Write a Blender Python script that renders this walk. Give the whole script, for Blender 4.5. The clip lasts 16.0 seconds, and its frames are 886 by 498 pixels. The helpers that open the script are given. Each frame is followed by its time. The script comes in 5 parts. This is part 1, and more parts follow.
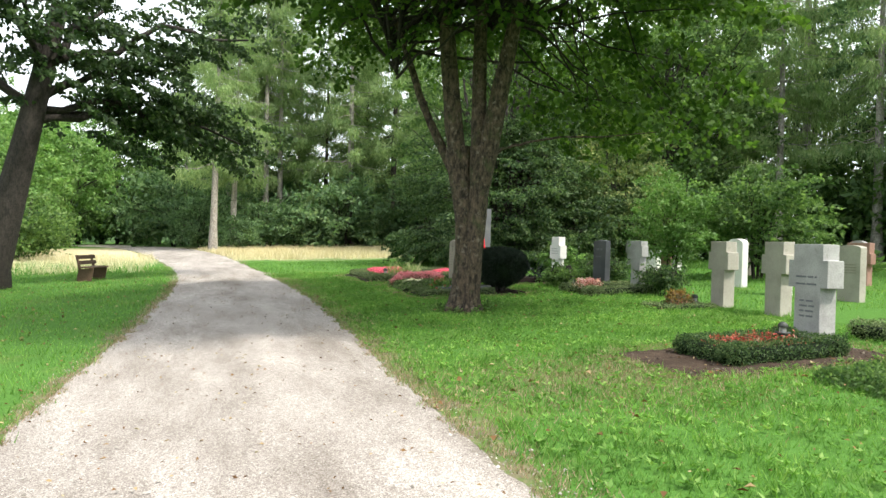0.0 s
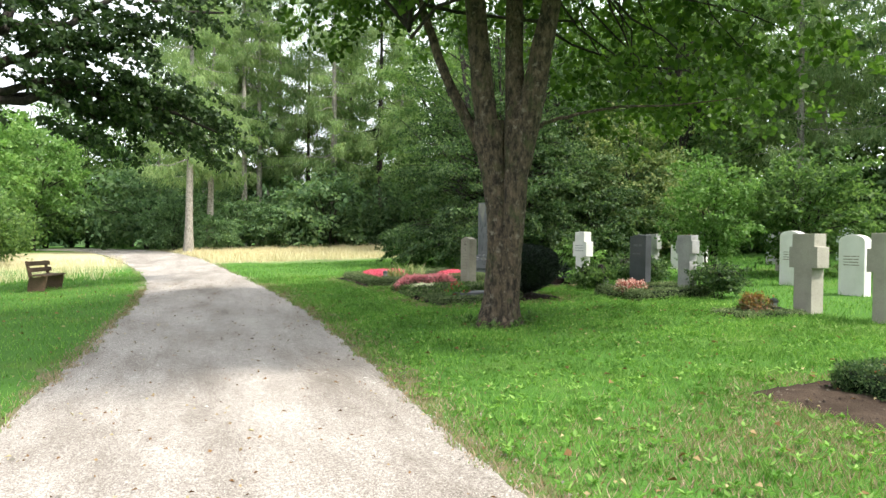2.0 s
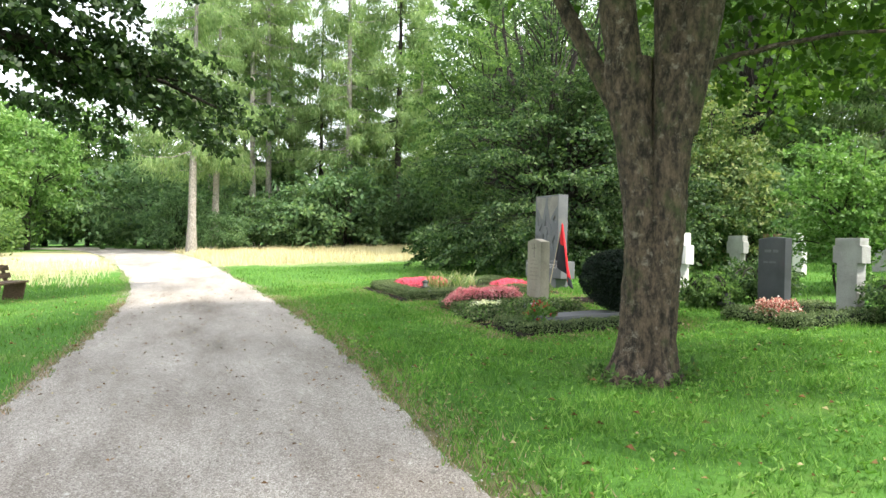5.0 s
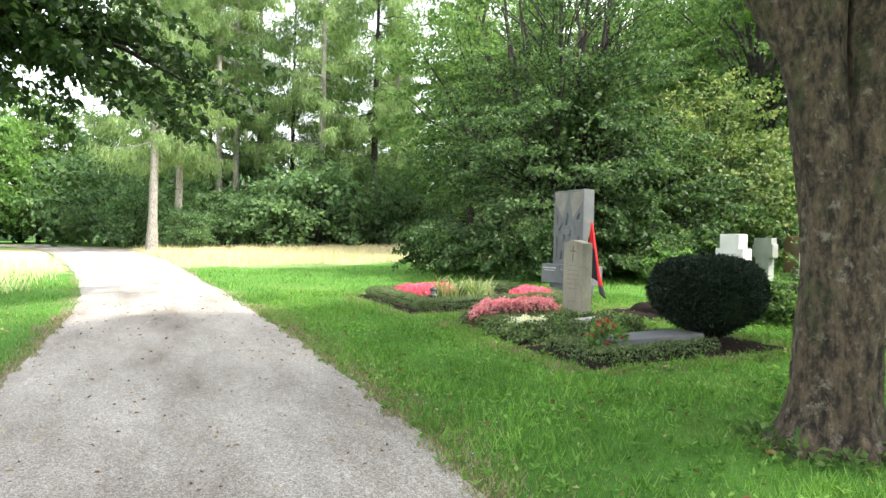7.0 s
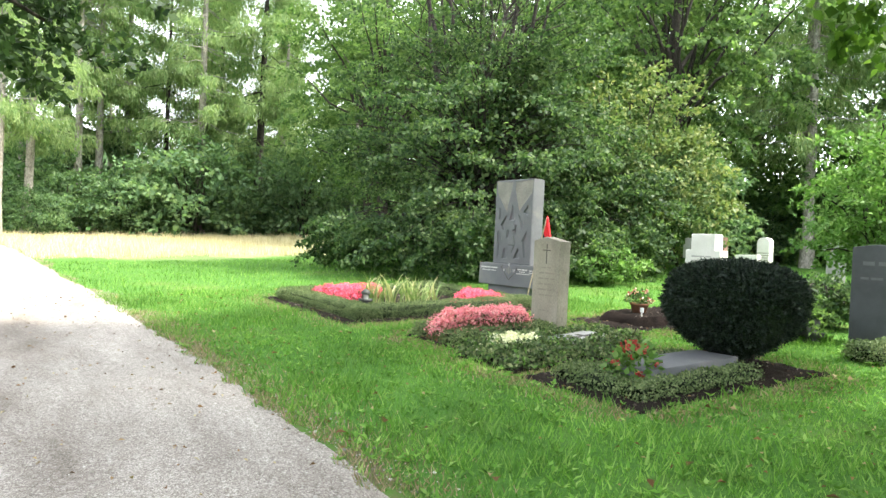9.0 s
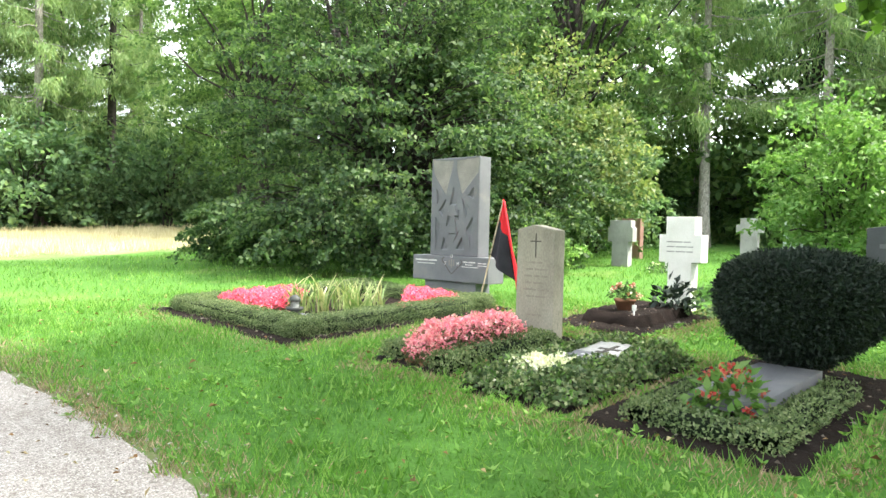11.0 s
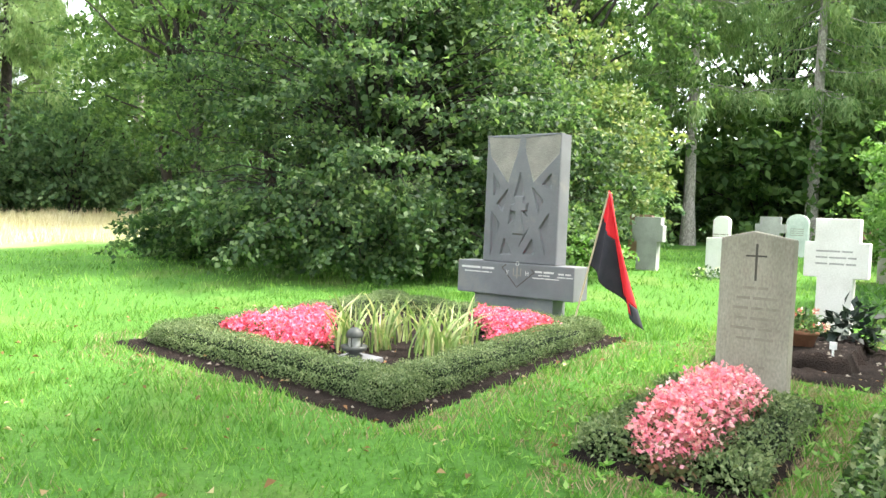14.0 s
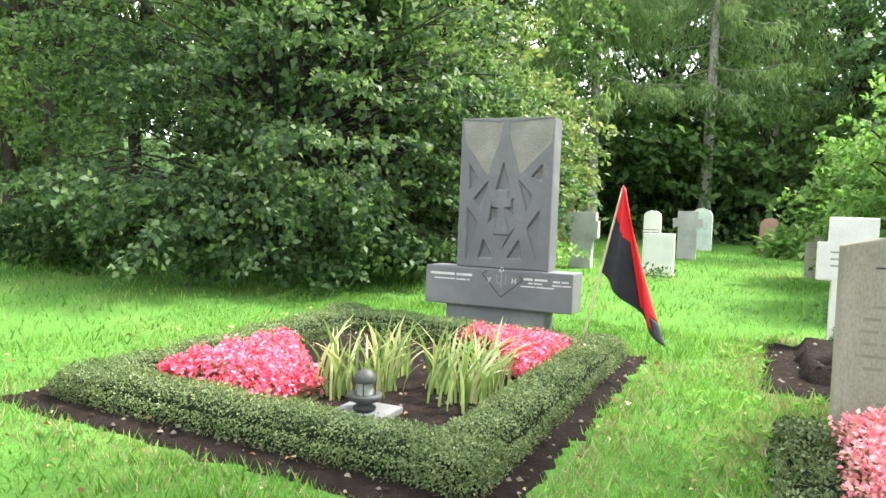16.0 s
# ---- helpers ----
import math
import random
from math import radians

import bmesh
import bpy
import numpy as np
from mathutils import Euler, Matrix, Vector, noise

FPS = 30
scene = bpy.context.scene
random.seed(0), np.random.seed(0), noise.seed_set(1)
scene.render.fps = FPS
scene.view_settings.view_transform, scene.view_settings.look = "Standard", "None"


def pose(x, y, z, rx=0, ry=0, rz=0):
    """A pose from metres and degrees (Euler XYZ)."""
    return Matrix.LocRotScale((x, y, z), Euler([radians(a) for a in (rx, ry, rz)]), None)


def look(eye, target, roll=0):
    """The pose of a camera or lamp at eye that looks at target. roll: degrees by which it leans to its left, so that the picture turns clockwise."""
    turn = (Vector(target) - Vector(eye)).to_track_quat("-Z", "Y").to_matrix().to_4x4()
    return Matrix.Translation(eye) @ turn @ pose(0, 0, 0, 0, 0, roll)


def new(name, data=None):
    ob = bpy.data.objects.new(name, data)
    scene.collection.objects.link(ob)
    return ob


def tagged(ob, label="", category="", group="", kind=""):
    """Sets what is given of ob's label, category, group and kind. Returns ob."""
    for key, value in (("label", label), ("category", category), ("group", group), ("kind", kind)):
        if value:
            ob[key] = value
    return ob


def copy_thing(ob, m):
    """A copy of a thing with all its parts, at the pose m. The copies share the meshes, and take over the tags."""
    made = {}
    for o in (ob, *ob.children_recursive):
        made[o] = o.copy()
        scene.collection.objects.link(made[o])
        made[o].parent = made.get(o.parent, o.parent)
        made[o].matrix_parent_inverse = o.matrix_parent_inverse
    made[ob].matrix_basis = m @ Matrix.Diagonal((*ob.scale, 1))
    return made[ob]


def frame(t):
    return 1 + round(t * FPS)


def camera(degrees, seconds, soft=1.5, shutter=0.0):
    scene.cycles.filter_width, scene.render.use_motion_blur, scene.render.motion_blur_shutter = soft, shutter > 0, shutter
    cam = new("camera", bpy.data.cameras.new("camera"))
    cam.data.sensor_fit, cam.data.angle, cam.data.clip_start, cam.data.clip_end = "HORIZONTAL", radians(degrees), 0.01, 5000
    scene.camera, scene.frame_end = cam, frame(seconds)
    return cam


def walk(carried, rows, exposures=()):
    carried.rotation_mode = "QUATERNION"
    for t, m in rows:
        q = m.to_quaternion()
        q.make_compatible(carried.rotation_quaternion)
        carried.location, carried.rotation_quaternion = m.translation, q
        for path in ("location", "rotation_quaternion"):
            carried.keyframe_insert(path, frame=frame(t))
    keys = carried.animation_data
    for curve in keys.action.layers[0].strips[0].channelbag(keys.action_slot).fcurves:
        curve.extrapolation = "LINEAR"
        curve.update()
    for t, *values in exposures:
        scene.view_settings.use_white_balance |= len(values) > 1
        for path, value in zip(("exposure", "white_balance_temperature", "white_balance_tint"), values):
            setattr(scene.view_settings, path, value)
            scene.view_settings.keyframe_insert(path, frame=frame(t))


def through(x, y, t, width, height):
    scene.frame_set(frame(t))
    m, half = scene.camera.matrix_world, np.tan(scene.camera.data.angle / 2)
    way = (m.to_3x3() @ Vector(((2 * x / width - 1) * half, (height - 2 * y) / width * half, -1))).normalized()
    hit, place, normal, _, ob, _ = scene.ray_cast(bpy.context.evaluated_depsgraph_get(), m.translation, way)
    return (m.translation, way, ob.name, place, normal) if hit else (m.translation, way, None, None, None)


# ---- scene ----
cam = camera(65.0, 16.0)
METRES, EYE, TILT, LEAN, TURN = 19.7, 1.5, 0.0, 0.0, -20.4
ROWS = [
    (0.0, 0.0, 0.0, 0.0, 0.0, -0.11, -1.78),
    (0.5, -0.0089, 0.0353, 0.0005, -0.19, 0.18, -1.33),
    (1.0, -0.0206, 0.0696, -0.0001, -0.91, 0.25, -1.21),
    (1.5, -0.0288, 0.104, 0.0001, -1.41, 0.12, -0.94),
    (2.0, -0.0402, 0.1363, 0.0001, -1.68, -0.25, -0.89),
    (2.5, -0.0482, 0.1702, -0.0001, -1.71, -0.45, -0.35),
    (3.0, -0.0585, 0.2046, 0.0004, -1.94, -0.59, -0.54),
    (3.5, -0.0647, 0.2389, 0.0009, -1.84, -0.54, -0.71),
    (4.0, -0.0723, 0.2745, 0.0016, -1.63, -0.31, -0.54),
    (4.5, -0.0807, 0.3079, 0.0025, -1.37, -0.34, -0.54),
    (5.0, -0.0878, 0.3408, 0.0037, -0.99, -0.31, -1.17),
    (7.5, -0.1423, 0.4905, 0.0041, -6.36, -0.21, -1.77),
    (8.0, -0.1515, 0.5206, 0.0031, -9.55, -0.12, -1.95),
    (8.5, -0.1628, 0.5504, 0.0033, -11.77, -0.46, -2.3),
    (9.0, -0.1713, 0.579, 0.0039, -13.99, -0.46, -2.83),
    (9.5, -0.1791, 0.609, 0.0044, -16.67, -0.69, -3.14),
    (10.0, -0.1873, 0.638, 0.0051, -20.17, -0.86, -2.62),
    (12.5, -0.2112, 0.7863, 0.0073, -28.93, -1.84, -0.93),
    (13.0, -0.2169, 0.816, 0.0078, -30.13, -1.83, -1.15),
    (13.5, -0.221, 0.8425, 0.0087, -31.22, -1.97, -1.36),
    (14.0, -0.2236, 0.8717, 0.0095, -32.48, -1.99, -2.39),
    (14.5, -0.2269, 0.8989, 0.0105, -34.27, -2.25, -2.47),
    (15.0, -0.2254, 0.9242, 0.0119, -35.87, -2.23, -2.58),
    (15.5, -0.2283, 0.9472, 0.0117, -38.7, -2.23, -2.89),
    (16.0, -0.2285, 0.9684, 0.0116, -43.5, -2.27, -2.32),
]
EXPOSURES = [(0.0, 0.40), (2.0, 0.53), (3.5, 0.75), (5.0, 0.93), (7.5, 1.18), (10.0, 1.52), (13.5, 1.66), (16.0, 1.58)]
walk(cam, [(t, pose(0, 0, EYE, TILT, LEAN, TURN) @ pose(METRES * x, METRES * y, METRES * z, 90 + pitch, roll, yaw)) for t, x, y, z, yaw, pitch, roll in ROWS], EXPOSURES)

# ---- light: hazy sun from behind the walker, bright pale sky ----
SUN_FROM = Vector((0.45, -0.50, 1.0)).normalized()
world = bpy.data.worlds.new("sky")
scene.world = world
world.use_nodes = True
wn = world.node_tree
sky = wn.nodes.new("ShaderNodeTexSky")
sky.sky_type = 'NISHITA'
sky.sun_disc = False
sky.sun_elevation = math.asin(SUN_FROM.z)
sky.sun_rotation = math.atan2(SUN_FROM.x, SUN_FROM.y)
sky.air_density, sky.dust_density, sky.ozone_density = 1.0, 4.0, 1.0
pale = wn.nodes.new("ShaderNodeMixRGB")
pale.inputs[0].default_value = 0.75
pale.inputs[2].default_value = (9.5, 9.8, 10.2, 1)
wn.links.new(sky.outputs[0], pale.inputs[1])
wn.links.new(pale.outputs[0], wn.nodes["Background"].inputs[0])
wn.nodes["Background"].inputs[1].default_value = 0.19
sun = new("sun", bpy.data.lights.new("sun", "SUN"))
sun.data.energy, sun.data.angle, sun.data.color = 4.8, radians(4.0), (1.0, 0.95, 0.86)
sun.matrix_world = look(SUN_FROM * 60, (0, 0, 0))


# ---- materials ----
def nodes_of(name):
    m = bpy.data.materials.new(name)
    m.use_nodes = True
    nt = m.node_tree
    return m, nt, nt.nodes["Principled BSDF"]


def ramp(nt, fac, stops):
    r = nt.nodes.new("ShaderNodeValToRGB")
    e = r.color_ramp.elements
    while len(e) < len(stops):
        e.new(0.5)
    for i, (p, c) in enumerate(stops):
        e[i].position = p
        e[i].color = (*c, 1)
    nt.links.new(fac, r.inputs[0])
    return r.outputs[0]


def noise_tex(nt, scale, detail=4, rough=0.6, stretch=None):
    tc = nt.nodes.new("ShaderNodeTexCoord")
    n = nt.nodes.new("ShaderNodeTexNoise")
    n.inputs["Scale"].default_value, n.inputs["Detail"].default_value, n.inputs["Roughness"].default_value = scale, detail, rough
    src = tc.outputs["Object"]
    if stretch:
        mp = nt.nodes.new("ShaderNodeMapping")
        mp.inputs["Scale"].default_value = stretch
        nt.links.new(src, mp.inputs[0])
        src = mp.outputs[0]
    nt.links.new(src, n.inputs["Vector"])
    return n.outputs["Fac"]


def mix(nt, kind, fac, a, b):
    m = nt.nodes.new("ShaderNodeMixRGB")
    m.blend_type = kind
    for sock, v in zip(m.inputs, (fac, a, b)):
        if isinstance(v, (int, float)):
            sock.default_value = v
        elif isinstance(v, tuple):
            sock.default_value = (*v, 1)
        else:
            nt.links.new(v, sock)
    return m.outputs[0]


def bump(nt, bsdf, height, strength, dist):
    b = nt.nodes.new("ShaderNodeBump")
    b.inputs["Strength"].default_value, b.inputs["Distance"].default_value = strength, dist
    nt.links.new(height, b.inputs["Height"])
    nt.links.new(b.outputs[0], bsdf.inputs["Normal"])


def surface(name, dark, light, big=1.2, fine=40, rough=0.85, relief=0.004, strength=0.6, stretch=None, stain=None, stain_at=(0.55, 0.7), stain_scale=3.0, metal=0.0, bit=0.3):
    """A rough surface with blotches at two scales, optional stains and fine relief."""
    m, nt, b = nodes_of(name)
    large = noise_tex(nt, big, 5, 0.62, stretch)
    small = noise_tex(nt, fine, 3, 0.6, stretch)
    col = ramp(nt, large, [(0.3, dark), (0.7, light)])
    col = mix(nt, 'OVERLAY', bit, col, ramp(nt, small, [(0.25, (0.15,) * 3), (0.75, (0.85,) * 3)]))
    if stain:
        f = ramp(nt, noise_tex(nt, stain_scale, 6, 0.7, stretch), [(stain_at[0], (0, 0, 0)), (stain_at[1], (1, 1, 1))])
        col = mix(nt, 'MIX', f, col, stain)
    nt.links.new(col, b.inputs["Base Color"])
    b.inputs["Roughness"].default_value = rough
    b.inputs["Specular IOR Level"].default_value = 0.12 if rough > 0.9 else 0.4
    b.inputs["Metallic"].default_value = metal
    bump(nt, b, small, strength, relief)
    return m


def leafy(name, dark, mid, light, through=0.35, rough=0.5, clump=0.6):
    """Leaves: every blade has its own shade, light shines through it."""
    if dark[1] > dark[0] and dark[1] > 2 * dark[2]:
        dark, mid, light = (tuple(k * v for k, v in zip((1.28, 0.95, 1.85), c)) for c in (dark, mid, light))
    m, nt, b = nodes_of(name)
    geo = nt.nodes.new("ShaderNodeNewGeometry")
    col = ramp(nt, geo.outputs["Random Per Island"], [(0.0, dark), (0.55, mid), (1.0, light)])
    if clump:
        patch = ramp(nt, noise_tex(nt, clump, 3), [(0.3, (0.62, 0.68, 0.6)), (0.7, (1.25, 1.2, 1.1))])
        col = mix(nt, 'MULTIPLY', 1.0, col, patch)
    nt.links.new(col, b.inputs["Base Color"])
    b.inputs["Roughness"].default_value = rough
    b.inputs["Specular IOR Level"].default_value = 0.22
    t = nt.nodes.new("ShaderNodeBsdfTranslucent")
    nt.links.new(mix(nt, 'MULTIPLY', 1.0, col, (1.2, 1.3, 0.8)), t.inputs[0])
    s = nt.nodes.new("ShaderNodeMixShader")
    s.inputs[0].default_value = through
    nt.links.new(b.outputs[0], s.inputs[1])
    nt.links.new(t.outputs[0], s.inputs[2])
    nt.links.new(s.outputs[0], nt.nodes["Material Output"].inputs[0])
    return m


def plain(name, col, rough=0.6, metal=0.0):
    m, nt, b = nodes_of(name)
    n = noise_tex(nt, 18, 4)
    nt.links.new(mix(nt, 'MULTIPLY', 1.0, ramp(nt, n, [(0.2, (0.75,) * 3), (0.8, (1.15,) * 3)]), col), b.inputs["Base Color"])
    b.inputs["Roughness"].default_value, b.inputs["Metallic"].default_value = rough, metal
    return m


def ground_material():
    m, nt, b = nodes_of("lawn_soil")
    fine = noise_tex(nt, 26, 4, 0.7)
    big = noise_tex(nt, 0.55, 5, 0.6)
    col = ramp(nt, fine, [(0.25, (0.04, 0.10, 0.018)), (0.6, (0.08, 0.19, 0.034)), (0.85, (0.15, 0.26, 0.065))])
    col = mix(nt, 'MIX', ramp(nt, big, [(0.55, (0, 0, 0)), (0.75, (0.55, 0.55, 0.55))]), col, (0.17, 0.19, 0.06))
    # dry hay meadow beyond the mown lawn
    tc = nt.nodes.new("ShaderNodeTexCoord")
    sep = nt.nodes.new("ShaderNodeSeparateXYZ")
    nt.links.new(tc.outputs["Object"], sep.inputs[0])
    add = nt.nodes.new("ShaderNodeMath")
    add.operation = 'MULTIPLY_ADD'
    nt.links.new(noise_tex(nt, 0.35, 4), add.inputs[0])
    add.inputs[1].default_value = 9.0
    nt.links.new(sep.outputs[1], add.inputs[2])
    dv = nt.nodes.new("ShaderNodeMath")
    dv.operation = 'DIVIDE'
    nt.links.new(add.outputs[0], dv.inputs[0])
    dv.inputs[1].default_value = 100.0
    hay = ramp(nt, dv.outputs[0], [(0.39, (0, 0, 0)), (0.46, (1, 1, 1)), (0.64, (1, 1, 1)), (0.70, (0, 0, 0))])
    col = mix(nt, 'MIX', hay, col, mix(nt, 'MIX', fine, (0.42, 0.37, 0.21), (0.56, 0.50, 0.33)))
    nt.links.new(col, b.inputs["Base Color"])
    b.inputs["Roughness"].default_value = 0.95
    b.inputs["Specular IOR Level"].default_value = 0.1
    bump(nt, b, fine, 0.8, 0.03)
    return m


def gravel_material():
    m, nt, b = nodes_of("pale_gravel")
    tc = nt.nodes.new("ShaderNodeTexCoord")
    v = nt.nodes.new("ShaderNodeTexVoronoi")
    v.inputs["Scale"].default_value = 130
    nt.links.new(tc.outputs["Object"], v.inputs["Vector"])
    stone = ramp(nt, v.outputs["Color"], [(0.1, (0.145, 0.128, 0.115)), (0.5, (0.292, 0.275, 0.257)), (0.95, (0.53, 0.512, 0.49))])
    big = ramp(nt, noise_tex(nt, 0.8, 6, 0.65, (1.6, 0.45, 1)), [(0.3, (0.54, 0.50, 0.455)), (0.7, (1.28, 1.26, 1.24))])
    col = mix(nt, 'MULTIPLY', 1.0, stone, big)
    spots = ramp(nt, noise_tex(nt, 9, 6, 0.8), [(0.55, (0, 0, 0)), (0.70, (0.65, 0.65, 0.65))])
    col = mix(nt, 'MIX', spots, col, (0.17, 0.145, 0.12))
    fines = ramp(nt, noise_tex(nt, 34, 5, 0.75), [(0.3, (0.72, 0.70, 0.67)), (0.7, (1.22, 1.22, 1.22))])
    col = mix(nt, 'MULTIPLY', 1.0, col, fines)
    nt.links.new(col, b.inputs["Base Color"])
    b.inputs["Roughness"].default_value = 0.9
    bump(nt, b, v.outputs["Distance"], 0.5, 0.004)
    return m


def bark(name, dark, light, patch=None, moss=None):
    m, nt, b = nodes_of(name)
    f = noise_tex(nt, 13, 8, 0.75, (1, 1, 0.5))
    g = noise_tex(nt, 26, 4, 0.7, (1, 1, 0.4))
    col = ramp(nt, f, [(0.40, dark), (0.62, light)])
    col = mix(nt, 'OVERLAY', 0.6, col, ramp(nt, g, [(0.3, (0.2,) * 3), (0.7, (0.8,) * 3)]))
    if patch:
        col = mix(nt, 'MIX', ramp(nt, noise_tex(nt, 8, 6, 0.75), [(0.56, (0, 0, 0)), (0.66, (0.75, 0.75, 0.75))]), col, patch)
    if moss:
        col = mix(nt, 'MIX', ramp(nt, noise_tex(nt, 3.2, 6, 0.7, (1, 1, 0.6)), [(0.54, (0, 0, 0)), (0.66, (0.7, 0.7, 0.7))]), col, moss)
    nt.links.new(col, b.inputs["Base Color"])
    b.inputs["Roughness"].default_value = 0.95
    bump(nt, b, f, 1.0, 0.05)
    return m


M_GROUND = ground_material()
M_GRAVEL = gravel_material()
M_VERGE = surface("trodden_verge", (0.10, 0.095, 0.05), (0.19, 0.17, 0.10), 2.5, 40, 0.95, 0.01, 0.8, None, (0.07, 0.15, 0.025), (0.45, 0.6), 2.2)
M_SOIL = surface("damp_soil", (0.007, 0.005, 0.004), (0.022, 0.015, 0.012), 4, 60, 0.95, 0.02, 1.0)
M_SOIL_WORN = surface("dry_soil", (0.034, 0.024, 0.017), (0.08, 0.058, 0.043), 3, 50, 0.95, 0.02, 1.0)
M_DARKGRANITE = surface("grey_granite", (0.10, 0.105, 0.115), (0.155, 0.16, 0.17), 1.6, 160, 0.6, 0.001, 0.3, None, (0.20, 0.195, 0.18), (0.56, 0.75), 2.0)
M_RECESS = surface("rough_granite", (0.17, 0.165, 0.15), (0.27, 0.26, 0.23), 3, 90, 0.85, 0.004, 0.7)
M_SHELLSTONE = surface("weathered_limestone", (0.20, 0.185, 0.145), (0.36, 0.335, 0.27), 2.2, 70, 0.85, 0.004, 0.6, (1, 1, 0.5), (0.14, 0.13, 0.10), (0.6, 0.75), 4)
M_GREYSTONE = surface("grey_limestone", (0.25, 0.25, 0.24), (0.42, 0.42, 0.40), 2.2, 60, 0.85, 0.004, 0.5, None, (0.19, 0.19, 0.17), (0.58, 0.75), 4)
M_TANSTONE = surface("tan_sandstone", (0.27, 0.255, 0.215), (0.42, 0.395, 0.335), 2.0, 60, 0.85, 0.004, 0.5, None, (0.2, 0.19, 0.15), (0.58, 0.75), 4)
M_WHITESTONE = surface("white_limestone", (0.62, 0.61, 0.57), (0.78, 0.77, 0.74), 2.2, 60, 0.8, 0.003, 0.4, None, (0.48, 0.47, 0.42), (0.62, 0.8), 5)
M_DARKSTONE = surface("dark_granite", (0.045, 0.05, 0.055), (0.085, 0.09, 0.10), 2, 120, 0.45, 0.001, 0.2)
M_REDSTONE = surface("reddish_sandstone", (0.24, 0.13, 0.10), (0.36, 0.22, 0.17), 2, 60, 0.85, 0.004, 0.5)
M_PALEGREEN = surface("greenish_marble", (0.38, 0.45, 0.40), (0.58, 0.64, 0.58), 3, 60, 0.6, 0.002, 0.3)
M_CUT = plain("engraving", (0.06, 0.055, 0.045), 0.9)
M_SOFTCUT = plain("worn_engraving", (0.23, 0.21, 0.165), 0.9)
M_PALECUT = plain("pale_engraving", (0.52, 0.52, 0.50), 0.8)
M_WOOD = surface("weathered_bench_wood", (0.07, 0.042, 0.025), (0.16, 0.10, 0.065), 3, 45, 0.8, 0.003, 0.6, (1, 8, 8))
M_BARK = bark("maple_bark", (0.016, 0.012, 0.008), (0.14, 0.102, 0.068), (0.26, 0.23, 0.18), (0.055, 0.07, 0.022))
M_BARKDARK = bark("dark_bark", (0.012, 0.010, 0.008), (0.046, 0.037, 0.030))
M_BARKPALE = bark("pale_larch_bark", (0.19, 0.172, 0.148), (0.40, 0.375, 0.335))
M_L_MAPLE = leafy("maple_leaf", (0.028, 0.08, 0.008), (0.055, 0.15, 0.014), (0.10, 0.23, 0.022), 0.45)
M_L_OAK = leafy("oak_leaf", (0.016, 0.045, 0.011), (0.032, 0.08, 0.017), (0.062, 0.135, 0.027), 0.3)
M_L_HAZEL = leafy("hazel_leaf", (0.022, 0.065, 0.016), (0.05, 0.125, 0.026), (0.13, 0.25, 0.06), 0.48, 0.5, 0.6)
M_L_LARCH = leafy("larch_needles", (0.125, 0.27, 0.064), (0.20, 0.38, 0.095), (0.29, 0.48, 0.14), 0.55, 0.7, 0.3)
M_L_WOODS = leafy("woodland_leaf", (0.04, 0.11, 0.022), (0.085, 0.20, 0.036), (0.15, 0.30, 0.06), 0.55, 0.6, 0.25)
M_L_DARK = leafy("shady_leaf", (0.05, 0.13, 0.04), (0.10, 0.23, 0.06), (0.17, 0.33, 0.10), 0.55, 0.6, 0.3)
M_L_FRESH = leafy("fresh_leaf", (0.068, 0.19, 0.025), (0.118, 0.30, 0.046), (0.20, 0.405, 0.082), 0.45, 0.5, 0.4)
M_L_YELLOW = leafy("yellowing_leaf", (0.06, 0.14, 0.028), (0.12, 0.23, 0.045), (0.22, 0.32, 0.075), 0.4)
M_L_BOX = leafy("box_leaf", (0.046, 0.10, 0.024), (0.115, 0.215, 0.05), (0.20, 0.32, 0.095), 0.25, 0.6, 1.5)
M_L_YEW = leafy("yew_needles", (0.006, 0.016, 0.007), (0.012, 0.03, 0.012), (0.028, 0.055, 0.02), 0.12, 0.5, 2.0)
M_L_IVY = leafy("ivy_leaf", (0.03, 0.075, 0.016), (0.085, 0.18, 0.036), (0.24, 0.36, 0.11), 0.25, 0.5, 2.0)
M_L_BEGONIA = leafy("begonia_leaf", (0.06, 0.09, 0.02), (0.11, 0.14, 0.03), (0.22, 0.13, 0.05), 0.3, 0.4, 0)
M_L_IRIS = leafy("iris_leaf", (0.09, 0.20, 0.03), (0.20, 0.36, 0.07), (0.46, 0.54, 0.18), 0.3, 0.5, 0)
M_PINK = leafy("pink_petal", (0.62, 0.07, 0.15), (0.80, 0.14, 0.25), (0.87, 0.30, 0.40), 0.25, 0.6, 0)
M_SALMON = leafy("salmon_petal", (0.74, 0.19, 0.28), (0.87, 0.36, 0.44), (0.90, 0.60, 0.58), 0.25, 0.6, 0)
M_WHITEPETAL = leafy("white_petal", (0.66, 0.66, 0.42), (0.78, 0.77, 0.60), (0.85, 0.85, 0.78), 0.25, 0.6, 0)
M_MIXPETAL = leafy("red_and_white_petal", (0.35, 0.02, 0.03), (0.66, 0.30, 0.28), (0.90, 0.88, 0.82), 0.25, 0.6, 0)
M_REDPETAL = leafy("red_petal", (0.26, 0.03, 0.025), (0.42, 0.06, 0.05), (0.6, 0.22, 0.16), 0.25, 0.6, 0)
M_ORANGEPETAL = leafy("orange_petal", (0.18, 0.06, 0.02), (0.28, 0.15, 0.04), (0.30, 0.27, 0.08), 0.25, 0.6, 0)
M_GRASS = leafy("grass_blade", (0.055, 0.18, 0.016), (0.105, 0.31, 0.028), (0.22, 0.45, 0.075), 0.4, 0.6, 0.9)
